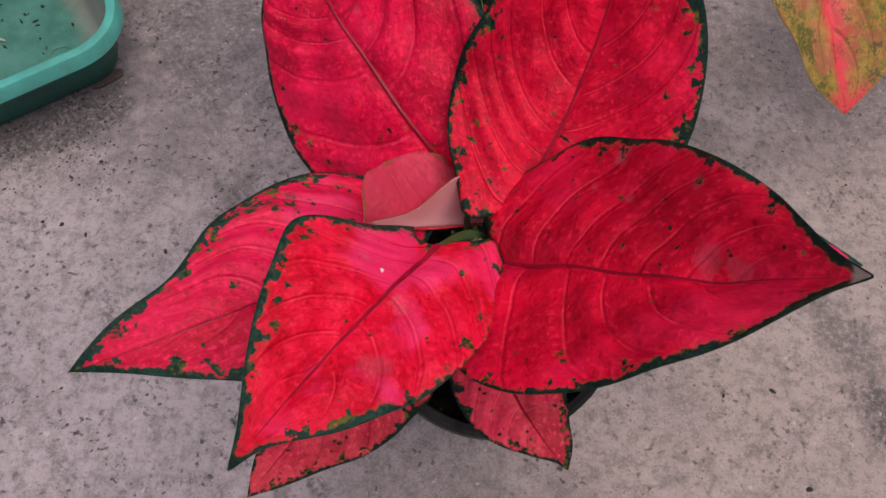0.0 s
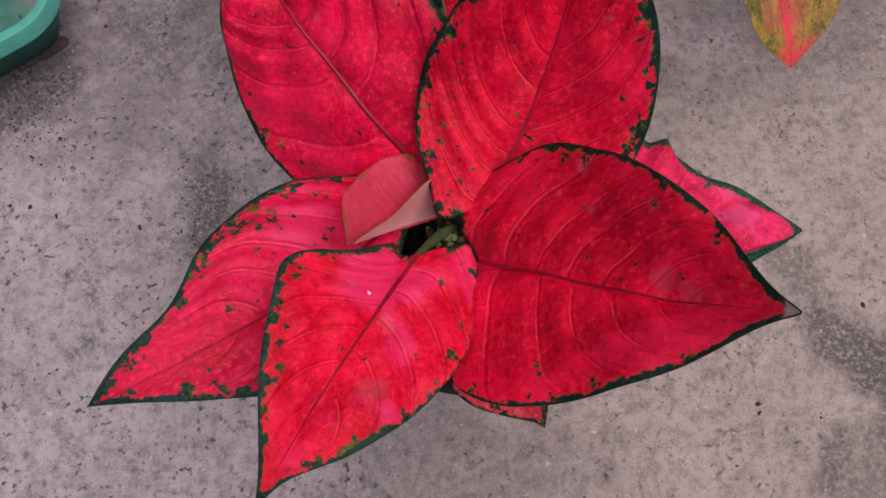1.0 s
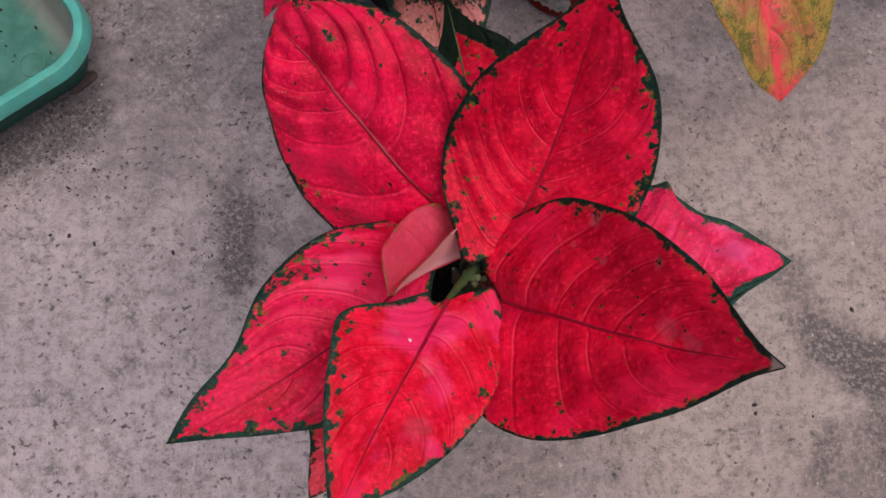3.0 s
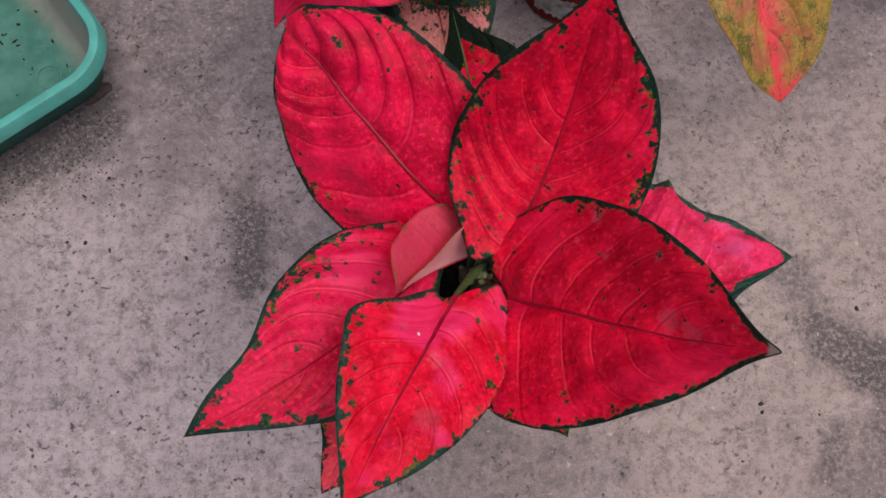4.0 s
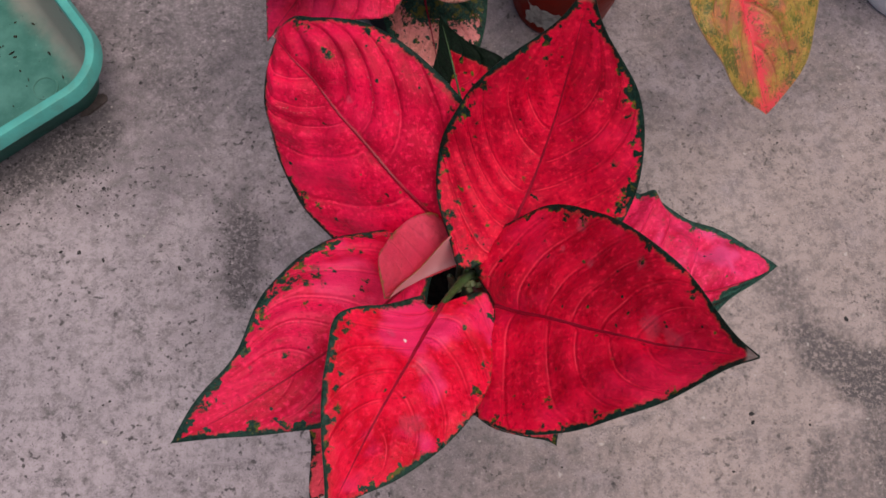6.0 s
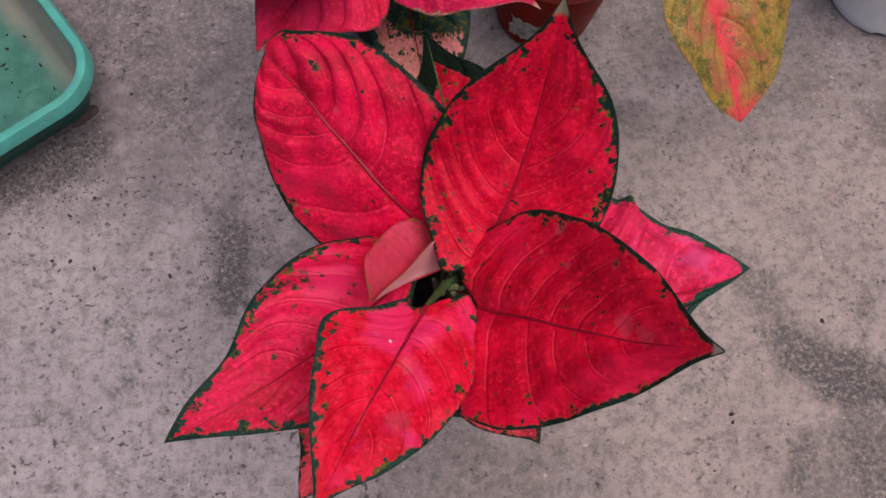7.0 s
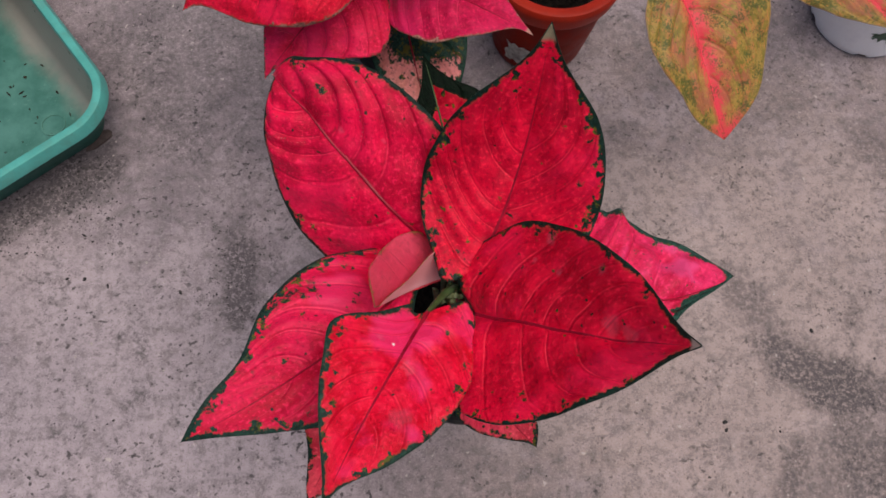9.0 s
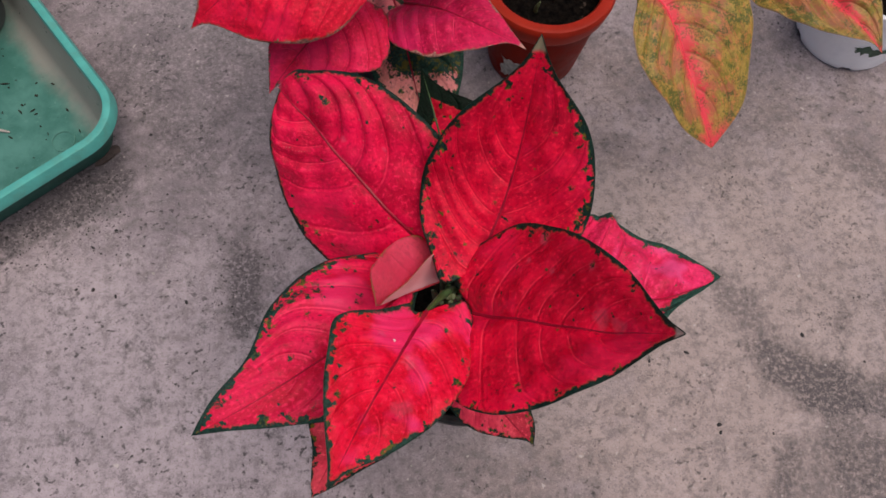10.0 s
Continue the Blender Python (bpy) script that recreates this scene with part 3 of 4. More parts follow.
        knee.z = min(knee.z, start.z + 0.004)
        part("stalk", tube(bend(ft, knee * 0.6 + Vector((ft.x, ft.y, start.z)) * 0.4 - Vector((0, 0, 0.02)), start - Vector(nor[0, mid]) * 0.0042), [0.0050 - 0.0030 * i / 11 for i in range(12)], 10), stalk, ob)
    return ob


# ---- ground ----
bm = bmesh.new()
bmesh.ops.create_grid(bm, x_segments=8, y_segments=8, size=40)
ground = tagged(part("ground", bm, CONCRETE), "worn grey-pink concrete ground with dark damp stains and wide darker patches", "ground", kind="structure")

# ---- the red plant in the black pot ----
PX, PY = 0.060, 0.204
plant = thing("potted_plant", (PX, PY, 0), "crimson red broad-leaved plant with green margins in a black pot", "plant")
part("pot", lathe([(0.066, 0.0), (0.070, 0.004), (0.092, 0.112), (0.101, 0.114), (0.103, 0.118), (0.103, 0.129), (0.100, 0.132), (0.095, 0.131), (0.093, 0.126), (0.091, 0.108), (0.060, 0.104)], PX, PY), BLACK, plant, "black plastic pot with a rolled rim")


def soil_disc(x, y, r, z, seed):
    bm = bmesh.new()
    rng = random.Random(seed)
    rings = [[bm.verts.new((x, y, z + 0.006))]]
    for i in range(1, 9):
        rr = r * i / 8
        rings.append([bm.verts.new((x + rr * math.cos(k * math.pi / 16), y + rr * math.sin(k * math.pi / 16), z + 0.006 * (1 - (i / 8) ** 2) + rng.uniform(-0.002, 0.002))) for k in range(32)])
    for k in range(32):
        bm.faces.new((rings[0][0], rings[1][k], rings[1][(k + 1) % 32]))
    for a, b in zip(rings[1:], rings[2:]):
        for k in range(32):
            bm.faces.new((a[k], b[k], b[(k + 1) % 32], a[(k + 1) % 32]))
    return bm


part("soil", soil_disc(PX, PY, 0.091, 0.112, 3), SOIL, plant, "dark potting soil")
STEM = (0.045, 0.208)
part("stem", tube(bend((STEM[0] + 0.004, STEM[1], 0.105), (STEM[0] + 0.004, STEM[1] + 0.004, 0.19), (STEM[0], STEM[1], 0.275), 14), [0.0125 - 0.006 * i / 13 for i in range(14)], 14), STALK_DARK, plant, "short dark green stem")
for x, y, z0, z1, r, skin in ((0.0375, 0.206, 0.225, 0.292, 0.0042, STALK), (0.0465, 0.206, 0.22, 0.285, 0.0050, STALK_RED), (0.0540, 0.203, 0.22, 0.280, 0.0036, STALK_DARK), (0.0270, 0.203, 0.225, 0.290, 0.0034, STALK_DARK), (0.0330, 0.212, 0.23, 0.296, 0.0030, STALK_DARK)):
    part("sheath", tube(bend((x, y, z0), (x, y, (z0 + z1) / 2), (x + (x - STEM[0]) * 0.3, y - 0.003, z1), 8), [r, r * 1.1, r * 1.1, r, r * 0.95, r * 0.85, r * 0.7, r * 0.3], 10), skin, plant)


def knobbly(lumps):
    """A small knot of growing tips: lumps of (x, y, z, radius, height) run together."""
    bm = bmesh.new()
    rng = random.Random(17)
    for x, y, z, r, tall in lumps:
        made = bmesh.ops.create_icosphere(bm, subdivisions=2, radius=r)["verts"]
        for vert in made:
            vert.co *= rng.uniform(0.72, 1.18)
            vert.co.z *= tall
            vert.co += Vector((x, y, z))
    return bm


part("bud", knobbly(((0.0295, 0.194, 0.297, 0.0030, 1.5), (0.0340, 0.192, 0.296, 0.0036, 1.1), (0.0385, 0.192, 0.294, 0.0030, 1.2), (0.0430, 0.191, 0.292, 0.0024, 1.3), (0.0360, 0.188, 0.292, 0.0030, 1.0), (0.0280, 0.188, 0.292, 0.0024, 1.4))), SPROUT, plant, "pale green growing bud")

L = leaf
FOOT = (STEM[0], STEM[1], 0.245)
L(plant, RED_PALE_TIP, UNDER, RIB, STALK_RED, FOOT, "broad crimson leaf with a dry pale tip", (0.0501, 0.1707, 0.3187), (0.1566, 0.1114, 0.4648), (0.0086, -0.0072, 0.0075), 0.34, (0.2128, 0.2338), (0.0214, -0.0385), (0.0334, 0.0084),
     (0.0506, 0.0728, 0.0715, 0.0567, 0.0339, 0.0085),
     (0.0350, 0.0700, 0.0770, 0.0565, 0.0304, 0.0065),
  marks=((0.551, -0.76, 0.003), (0.754, -0.87, 0.004), (0.396, 0.69, 0.0028), (0.41, 0.74, 0.0026), (0.366, 0.43, 0.0015), (0.211, -0.65, 0.002), (0.524, 0.27, 0.0015), (0.24, -0.90, 0.004), (0.30, -0.90, 0.004), (0.561, 0.90, 0.003), (0.752, 0.88, 0.004)),
  scar_sheens=((0.692, -0.08, 0.006), (0.67, -0.10, 0.005), (0.604, -0.15, 0.009), (0.551, -0.74, 0.005), (0.26, -0.62, 0.004), (0.36, -0.55, 0.004), (0.30, -0.86, 0.006)),
  ribs=((0.10, 0.22, 0.315, 0.42, 0.55, 0.68), (0.09, 0.24, 0.34, 0.46, 0.60, 0.73)), sweep=((0.26, 1.15), (0.25, 1.15)), quilt=0.0029)
L(plant, HOT, UNDER, RIB, STALK, FOOT, "scarlet heart-shaped leaf with a green margin", (0.0149, 0.17, 0.3386), (-0.0554, 0.0448, 0.4109), (-0.0036, -0.0017, 0.0033), 0.092, (0.2857, 0.2998), (-0.0639, -0.0465), (0.0228, -0.0124),
     (0.0327, 0.0475, 0.0509, 0.0428, 0.0255, 0.0045),
     (0.016, 0.0308, 0.0544, 0.0432, 0.0249, 0.0066),
  marks=((0.341, 0.97, 0.004), (0.381, 0.84, 0.003), (0.341, 0.82, 0.003), (0.494, 0.90, 0.003), (0.534, 0.91, 0.003), (0.531, 0.75, 0.002), (0.594, 0.79, 0.003), (0.228, 0.89, 0.0022), (0.772, 0.87, 0.004), (0.835, 0.80, 0.003), (0.647, 0.72, 0.003), (0.70, 0.88, 0.004), (0.02, 0.12, 0.004)),
  # the spots by the midrib paint a pale sheen stroke
  scar_sheens=((0.338, -0.20, 0.005), (0.308, -0.12, 0.003), (0.33, -0.10, 0.003), (0.258, 0.45, 0.004), (0.55, -0.45, 0.009)),
  ribs=((0.08, 0.18, 0.30, 0.44, 0.60), (0.13, 0.25, 0.37, 0.50, 0.66)), sweep=((0.22, 1.3), (0.25, 1.1)), quilt=0.0028)
L(plant, RED_CLEAR, UNDER, RIB, STALK, FOOT, "broad crimson leaf with a curled tip", (0.0105, 0.2440, 0.2975), (-0.0964, 0.3677, 0.3534), (-0.0242, 0.0226, 0.0218), 0.575, (0.0867, -0.0463), (-0.0969, -0.1389), (0.0226, 0.034),
     (0.0819, 0.0826, 0.074, 0.051, 0.0273, -0.0001),
     (0.056, 0.0717, 0.0709, 0.0574, 0.0317, 0.0155),
  marks=((0.805, 0.76, 0.0045), (0.729, 0.73, 0.003), (0.561, 0.43, 0.004), (0.59, 0.45, 0.0025), (0.534, 0.92, 0.004), (0.479, 0.90, 0.004), (0.226, 0.87, 0.003), (0.135, -0.26, 0.0028), (0.13, -0.16, 0.0026), (0.10, -0.03, 0.002), (0.281, -0.92, 0.005), (0.238, -0.84, 0.003), (0.371, 0.77, 0.002), (0.045, 0.05, 0.002), (0.35, -0.94, 0.003)),
  scar_sheens=((0.40, 0.20, 0.004), (0.30, 0.45, 0.003), (0.95, 0.0, 0.006)),
  ribs=((0.083, 0.238, 0.341, 0.414, 0.56), (0.04, 0.19, 0.285, 0.39, 0.58)), sweep=((0.24, 1.15), (0.34, 1.5)), quilt=0.0036)
L(plant, RED, UNDER, RIB, STALK, FOOT, "upright crimson leaf with a dark green margin", (0.0549, 0.2067, 0.3139), (0.1042, 0.3268, 0.4578), (0.0111, 0.0051, -0.0315), 0.09, (0.2062, 0.2084), (-0.1179, -0.0108), (0.021, 0.0179),
     (0.0261, 0.055, 0.0707, 0.0675, 0.0495, 0.0112),
     (0.0292, 0.0585, 0.0681, 0.0654, 0.0465, 0.0104),
  marks=((0.799, -0.47, 0.002), (0.805, -0.41, 0.0022), (0.729, -0.50, 0.0018), (0.837, -0.28, 0.0015), (0.363, -0.10, 0.0022), (0.263, -0.69, 0.003), (0.208, -0.70, 0.003), (0.153, -0.77, 0.003), (0.211, -0.50, 0.0028), (0.155, -0.29, 0.0028), (0.479, -0.72, 0.0015), (0.546, -0.74, 0.0018), (0.719, 0.48, 0.0018), (0.642, 0.26, 0.0018), (0.729, 0.79, 0.003), (0.764, 0.88, 0.003), (0.69, 0.82, 0.003), (0.544, 0.73, 0.0024), (0.469, 0.91, 0.005), (0.42, 0.90, 0.005), (0.622, 0.88, 0.003), (0.434, 0.76, 0.0018), (0.514, 0.55, 0.0014)),
  ribs=((0.14, 0.22, 0.31, 0.46, 0.56, 0.68), (0.20, 0.318, 0.434, 0.57, 0.714)), sweep=((0.34, 1.4), (0.33, 1.1)), quilt=0.0030)
L(plant, HOT_SPOTTED, UNDER, RIB, STALK, FOOT, "scarlet leaf with green blotches and a long tip", (0.0230, 0.2320, 0.2700), (-0.1589, 0.0896, 0.3457), (0.0088, -0.0137, 0.0205), -0.129, (0.0259, 0.0092), (-0.2251, -0.1524), (0.0, 0.0146),
     (0.002, 0.011, 0.0450, 0.0480, 0.0260, 0.0065),
     (0.010, 0.0480, 0.0660, 0.0605, 0.0310, 0.0142),
  marks=((0.330, 0.86, 0.004), (0.419, 0.69, 0.004), (0.474, 0.81, 0.005), (0.505, 0.79, 0.005), (0.458, 0.67, 0.004), (0.424, 0.56, 0.0025), (0.360, 0.64, 0.003), (0.268, 0.76, 0.003), (0.253, 0.67, 0.003), (0.310, 0.33, 0.0028), (0.339, 0.28, 0.0025), (0.392, 0.73, 0.003), (0.495, 0.53, 0.003), (0.628, 0.27, 0.003), (0.643, 0.77, 0.002), (0.879, 0.60, 0.004), (0.827, 0.29, 0.002), (0.785, -0.64, 0.003), (0.720, -0.87, 0.003), (0.613, 0.85, 0.005), (0.549, 0.89, 0.006), (0.482, 0.93, 0.005)),
  ribs=((0.23, 0.36, 0.50, 0.64, 0.77), (0.22, 0.35, 0.455, 0.565, 0.69, 0.82)), sweep=((0.25, 1.2), (0.27, 1.5)), quilt=0.0032)
L(plant, YOUNG, UNDER_YOUNG, RIB_CORAL, STALK, FOOT, "young salmon pink leaf, still rolled", (0.0403, 0.2175, 0.2710), (-0.0221, 0.1708, 0.3600), (-0.0119, -0.0012, -0.0067), 0.1928, (2.435, 0.2479), (0.1029, -0.1775), (-0.0015, -0.0065),
     (0.0100, 0.0280, 0.0335, 0.0125, 0.0055, 0.0020),
     (0.0198, 0.041, 0.0461, 0.0421, 0.0337, 0.0209), quilt=0.0002, wave=0.0)
L(plant, ROSE, UNDER, RIB, STALK, (STEM[0], STEM[1], 0.19), "rose pink leaf with a grey-green margin", (0.107, 0.2091, 0.313), (0.2767, 0.1961, 0.2829), (-0.0129, -0.0275, 0.0013), 0.345, (0.1264, 0.1473), (-0.1197, -0.1029), (0.0149, 0.015),
     (0.0379, 0.0695, 0.0785, 0.0811, 0.0608, 0.0309),
     (0.0344, 0.051, 0.0498, 0.0352, 0.0106, 0.0031),
  marks=((0.747, -0.83, 0.004), (0.852, -0.94, 0.004), (0.569, -0.52, 0.002), (0.44, -0.92, 0.005), (0.684, 0.61, 0.003), (0.777, 0.81, 0.004), (0.719, -0.74, 0.0025), (0.60, 0.80, 0.005)),
  ribs=((0.10, 0.25, 0.42, 0.60, 0.78), (0.15, 0.35, 0.55, 0.72)), sweep=((0.22, 1.2), (0.22, 1.2)), quilt=0.0075, wave=0.0022)
L(plant, DULL, UNDER, RIB, STALK, (STEM[0], STEM[1], 0.15), "small dusky pink lower leaf", (0.0528, 0.1618, 0.1863), (0.104, 0.0719, 0.2121), (-0.0015, -0.0066, 0.002), 0.021, (0.1511, 0.152), (-0.0995, -0.0986), (0.0152, 0.0152),
     (0.0227, 0.0366, 0.0379, 0.0311, 0.0207, 0.0101),
     (0.0205, 0.0352, 0.0384, 0.0315, 0.0148, 0.0021),
  marks=((0.258, 0.83, 0.0035), (0.441, 0.55, 0.0018), (0.586, -0.11, 0.0014), (0.398, 0.95, 0.003), (0.566, 0.75, 0.002), (0.346, 0.93, 0.003), (0.719, 0.80, 0.003)))
L(plant, DULL, UNDER, RIB, STALK, (STEM[0], STEM[1], 0.15), "dusky pink lower leaf", (-0.0198, 0.1652, 0.1796), (-0.0901, 0.0438, 0.2444), (-0.0013, -0.0015, 0.0071), -0.097, (0.1496, 0.1446), (-0.0998, -0.1048), (0.015, 0.0145),
     (0.0339, 0.0514, 0.0511, 0.0441, 0.0255, 0.0093),
     (0.0296, 0.0486, 0.0527, 0.0435, 0.0198, 0.0069),
  marks=((0.749, -0.04, 0.002), (0.393, -0.93, 0.003), (0.654, -0.65, 0.002), (0.569, -0.87, 0.002), (0.286, -0.90, 0.003), (0.767, -0.82, 0.003), (0.602, -0.59, 0.002)))
L(plant, DARK, UNDER_GREEN, STALK, STALK, (STEM[0], STEM[1], 0.2), "dark green leaf flushed with red",
  (0.052, 0.325, 0.225), (0.029, 0.438, 0.270), (0, 0, 0.01), 0.0, (0.1, 0.1), (-0.1, -0.1), (0.01, 0.01),
  (0.02, 0.034, 0.034, 0.022, 0.009, 0.003), (0.03, 0.048, 0.056, 0.046, 0.017, 0.003))

# two whitish specks on the scarlet leaf
def speck(x, y, z, r, stretch):
    bm = bmesh.new()
    bmesh.ops.create_icosphere(bm, subdivisions=2, radius=r)
    for vert in bm.verts:
        vert.co.x *= stretch
        vert.co.z *= 0.45
        vert.co += Vector((x, y, z))
    return tagged(part("speck", bm, WAX), "small whitish speck on the scarlet leaf", "speck", "specks on the leaf")


speck(-0.012, 0.142, 0.3672, 0.0012, 1.3)

# ---- the second red plant ----
QX, QY = 0.000, 0.640
second = thing("potted_plant", (QX, QY, 0), "rose red broad-leaved plant in a black pot", "plant")
part("pot", lathe([(0.050, 0.0), (0.053, 0.004), (0.066, 0.112), (0.073, 0.114), (0.073, 0.127), (0.070, 0.129), (0.066, 0.124), (0.064, 0.106), (0.040, 0.104)], QX, QY), BLACK, second, "black plastic pot")
part("soil", soil_disc(QX, QY, 0.063, 0.110, 5), SOIL, second, "dark potting soil")
part("stem", tube(bend((QX, QY, 0.10), (QX, QY - 0.01, 0.18), (QX - 0.005, QY - 0.05, 0.27), 12), [0.011 - 0.005 * i / 11 for i in range(12)], 12), STALK_DARK, second)
FOOT2 = (QX - 0.004, QY - 0.03, 0.225)
L(second, ROSE_CLEAR, UNDER, RIB, STALK, FOOT2, "rose pink drooping leaf", (-0.029, 0.523, 0.2711), (-0.1316, 0.4514, 0.2169), (0.0047, 0.0019, 0.0169), 0.065, (0.1473, 0.1516), (-0.1001, -0.0977), (0.014, 0.0149),
     (0.0348, 0.0617, 0.0698, 0.0497, 0.0261, 0.0026),
     (0.03, 0.0523, 0.0587, 0.0522, 0.0331, 0.01))
L(second, SCARLET_CLEAR, UNDER, RIB, STALK, FOOT2, "broad red leaf with a pale thin margin", (-0.0202, 0.5145, 0.3377), (-0.197, 0.4934, 0.2746), (-0.0059, 0.0092, 0.0182), 0.25, (0.1407, 0.1543), (-0.1059, -0.0948), (0.0162, 0.015),
     (0.0323, 0.0637, 0.0738, 0.0659, 0.0457, 0.0075),
     (0.0329, 0.0572, 0.0642, 0.0568, 0.0354, 0.0066))
L(second, MAGENTA_CLEAR, UNDER, RIB, STALK, FOOT2, "rose red leaf with a pale tip", (0.0176, 0.5258, 0.2598), (0.1325, 0.4365, 0.2915), (-0.009, 0.0053, 0.0115), 0.053, (0.1494, 0.1509), (-0.1011, -0.0974), (0.0151, 0.0139),
     (0.0272, 0.0434, 0.0453, 0.0364, 0.0206, 0.0057),
     (0.0217, 0.047, 0.0564, 0.0525, 0.0286, 0.002))
L(second, RED_CLEAR, UNDER, RIB, STALK, FOOT2, "upper crimson leaf",
  (-0.005, 0.555, 0.335), (0.125, 0.500, 0.350), (0, 0, 0.012), 0.0, (0.1, 0.1), (-0.1, -0.1), (0.012, 0.012),
  (0.025, 0.040, 0.045, 0.037, 0.020, 0.005), (0.028, 0.046, 0.050, 0.041, 0.022, 0.005))
L(second, MIXED, UNDER_GREEN, RIB, STALK, (QX, QY - 0.02, 0.16), "green and salmon mottled lower leaf",
  (0.005, 0.590, 0.215), (0.040, 0.385, 0.150), (0, 0, 0.012), 0.0, (0.1, 0.1), (-0.1, -0.1), (0.012, 0.012),
  (0.034, 0.056, 0.064, 0.058, 0.036, 0.010), (0.028, 0.040, 0.044, 0.043, 0.032, 0.010), marks=((0.43, 0.05, 0.020), (0.45, -0.29, 0.022), (0.46, -0.60, 0.022), (0.38, -0.1, 0.022), (0.38, -0.45, 0.022), (0.416, 0.32, 0.006), (0.519, 0.56, 0.004), (0.51, 0.15, 0.006), (0.602, 0.42, 0.004), (0.54, -0.45, 0.006)))

# ---- the terracotta-coloured pot ----
TX, TY = 0.208, 0.641
pot = thing("flower_pot", (TX, TY, 0), "terracotta-orange plastic pot of bare dark soil", "pot")
part("body", lathe([(0.058, 0.0), (0.0625, 0.003), (0.065, 0.010), (0.079, 0.132), (0.079, 0.145), (0.073, 0.145), (0.060, 0.012), (0.02, 0.010)], TX, TY, 80), TERRA, pot)
part("rim", lathe([(0.0785, 0.128), (0.083, 0.128), (0.0855, 0.132), (0.0885, 0.148), (0.0885, 0.153), (0.086, 0.157), (0.080, 0.158), (0.073, 0.156), (0.070, 0.151), (0.0695, 0.140)], TX, TY, 80, True), TERRA_RIM_LIT, pot, "thick rounded rim")
part("soil", soil_disc(TX, TY, 0.0715, 0.126, 8), SOIL, pot, "dark bare soil")
part("stub", tube(bend((TX - 0.018, TY - 0.03, 0.128), (TX - 0.02, TY - 0.032, 0.14), (TX - 0.016, TY - 0.034, 0.152), 6), [0.003, 0.003, 0.0028, 0.0026, 0.002, 0.001], 8), SPROUT, pot, "dry pale stub")


def on_cone(x, y, r0, z0, r1, z1, a0, a1, za, zb, proud, ragged, seed):
    """A thin piece lying on the side of a tapered pot."""
    rng = random.Random(seed)
    bm = bmesh.new()
    n, m = 14, 8
    grid = []
    for i in range(n + 1):
        row = []
        for j in range(m + 1):
            a = a0 + (a1 - a0) * i / n
            z = za + (zb - za) * j / m
            if i in (0, n):
                a += rng.uniform(-1, 1) * ragged
            if j in (0, m):
                z += rng.uniform(-1, 1) * ragged * r0
            r = r0 + (r1 - r0) * (z - z0) / (z1 - z0) + proud
            row.append(bm.verts.new((x + r * math.cos(a), y + r * math.sin(a), z)))
        grid.append(row)
    for i in range(n):
        for j in range(m):
            bm.faces.new((grid[i][j], grid[i + 1][j], grid[i + 1][j + 1], grid[i][j + 1]))
    bmesh.ops.solidify(bm, geom=bm.faces[:], thickness=0.0004)
    return bm


part("sticker", on_cone(TX, TY, 0.065, 0.010, 0.079, 0.132, radians(220), radians(262), 0.022, 0.062, 0.0008, 0.06, 4), LABEL, pot, "torn whitish sticker")
for a, z in ((-28, 0.095), (-30, 0.055), (-33, 0.025)):
    part("slot", on_cone(TX, TY, 0.065, 0.010, 0.079, 0.132, radians(a), radians(a + 5), z, z + 0.008, 0.0006, 0.01, 7), BLACK, pot)

# ---- the mottled yellow plant in the white pot ----
WX, WY = 0.694, 0.652
yellow = thing("potted_plant", (WX, WY, 0), "yellow-green plant with coral midribs in a white pot", "plant")
bm = lathe([(0.062, 0.0), (0.072, 0.0), (0.0755, 0.006), (0.077, 0.014), (0.082, 0.110), (0.086, 0.112), (0.087, 0.124), (0.084, 0.127), (0.080, 0.124), (0.075, 0.106), (0.05, 0.103)], WX, WY, 120)
for vert in bm.verts:
    # drainage notches in the foot
    turn = math.degrees(math.atan2(vert.co.y - WY, vert.co.x - WX)) % 72
    if vert.co.z < 0.007 and 32 < turn < 43:
        vert.co.z = 0.0085
part("pot", bm, WHITE, yellow, "white plastic pot")
part("print", on_cone(WX, WY, 0.077, 0.014, 0.082, 0.110, radians(244), radians(285), 0.048, 0.060, 0.0006, 0.08, 11), PRINT, yellow, "faded green leaf print")
part("soil", soil_disc(WX, WY, 0.0745, 0.108, 9), SOIL, yellow, "dark potting soil")
part("stem", tube(bend((WX, WY, 0.11), (WX - 0.03, WY, 0.2), (WX - 0.09, WY - 0.01, 0.27), 12), [0.010 - 0.004 * i / 11 for i in range(12)], 12), STALK, yellow)
FOOT3 = (WX - 0.085, WY - 0.01, 0.265)
L(yellow, MOTTLED, UNDER_GREEN, RIB_CORAL, STALK, FOOT3, "mottled yellow drooping leaf with coral midrib", (0.2666, 0.4839, 0.3042), (0.3295, 0.3534, 0.2189), (-0.0051, 0.0222, 0.0184), 0.192, (0.1711, 0.1839), (-0.0686, -0.0657), (0.0143, 0.0138),
     (0.0382, 0.0744, 0.092, 0.0871, 0.0685, 0.0368),
     (0.021, 0.0421, 0.057, 0.0587, 0.0434, 0.0226),
  ribs=((0.02, 0.20, 0.36, 0.54), (0.08, 0.24, 0.42, 0.60)), sweep=((0.42, 1.2), (0.42, 1.2)), quilt=0.0026)
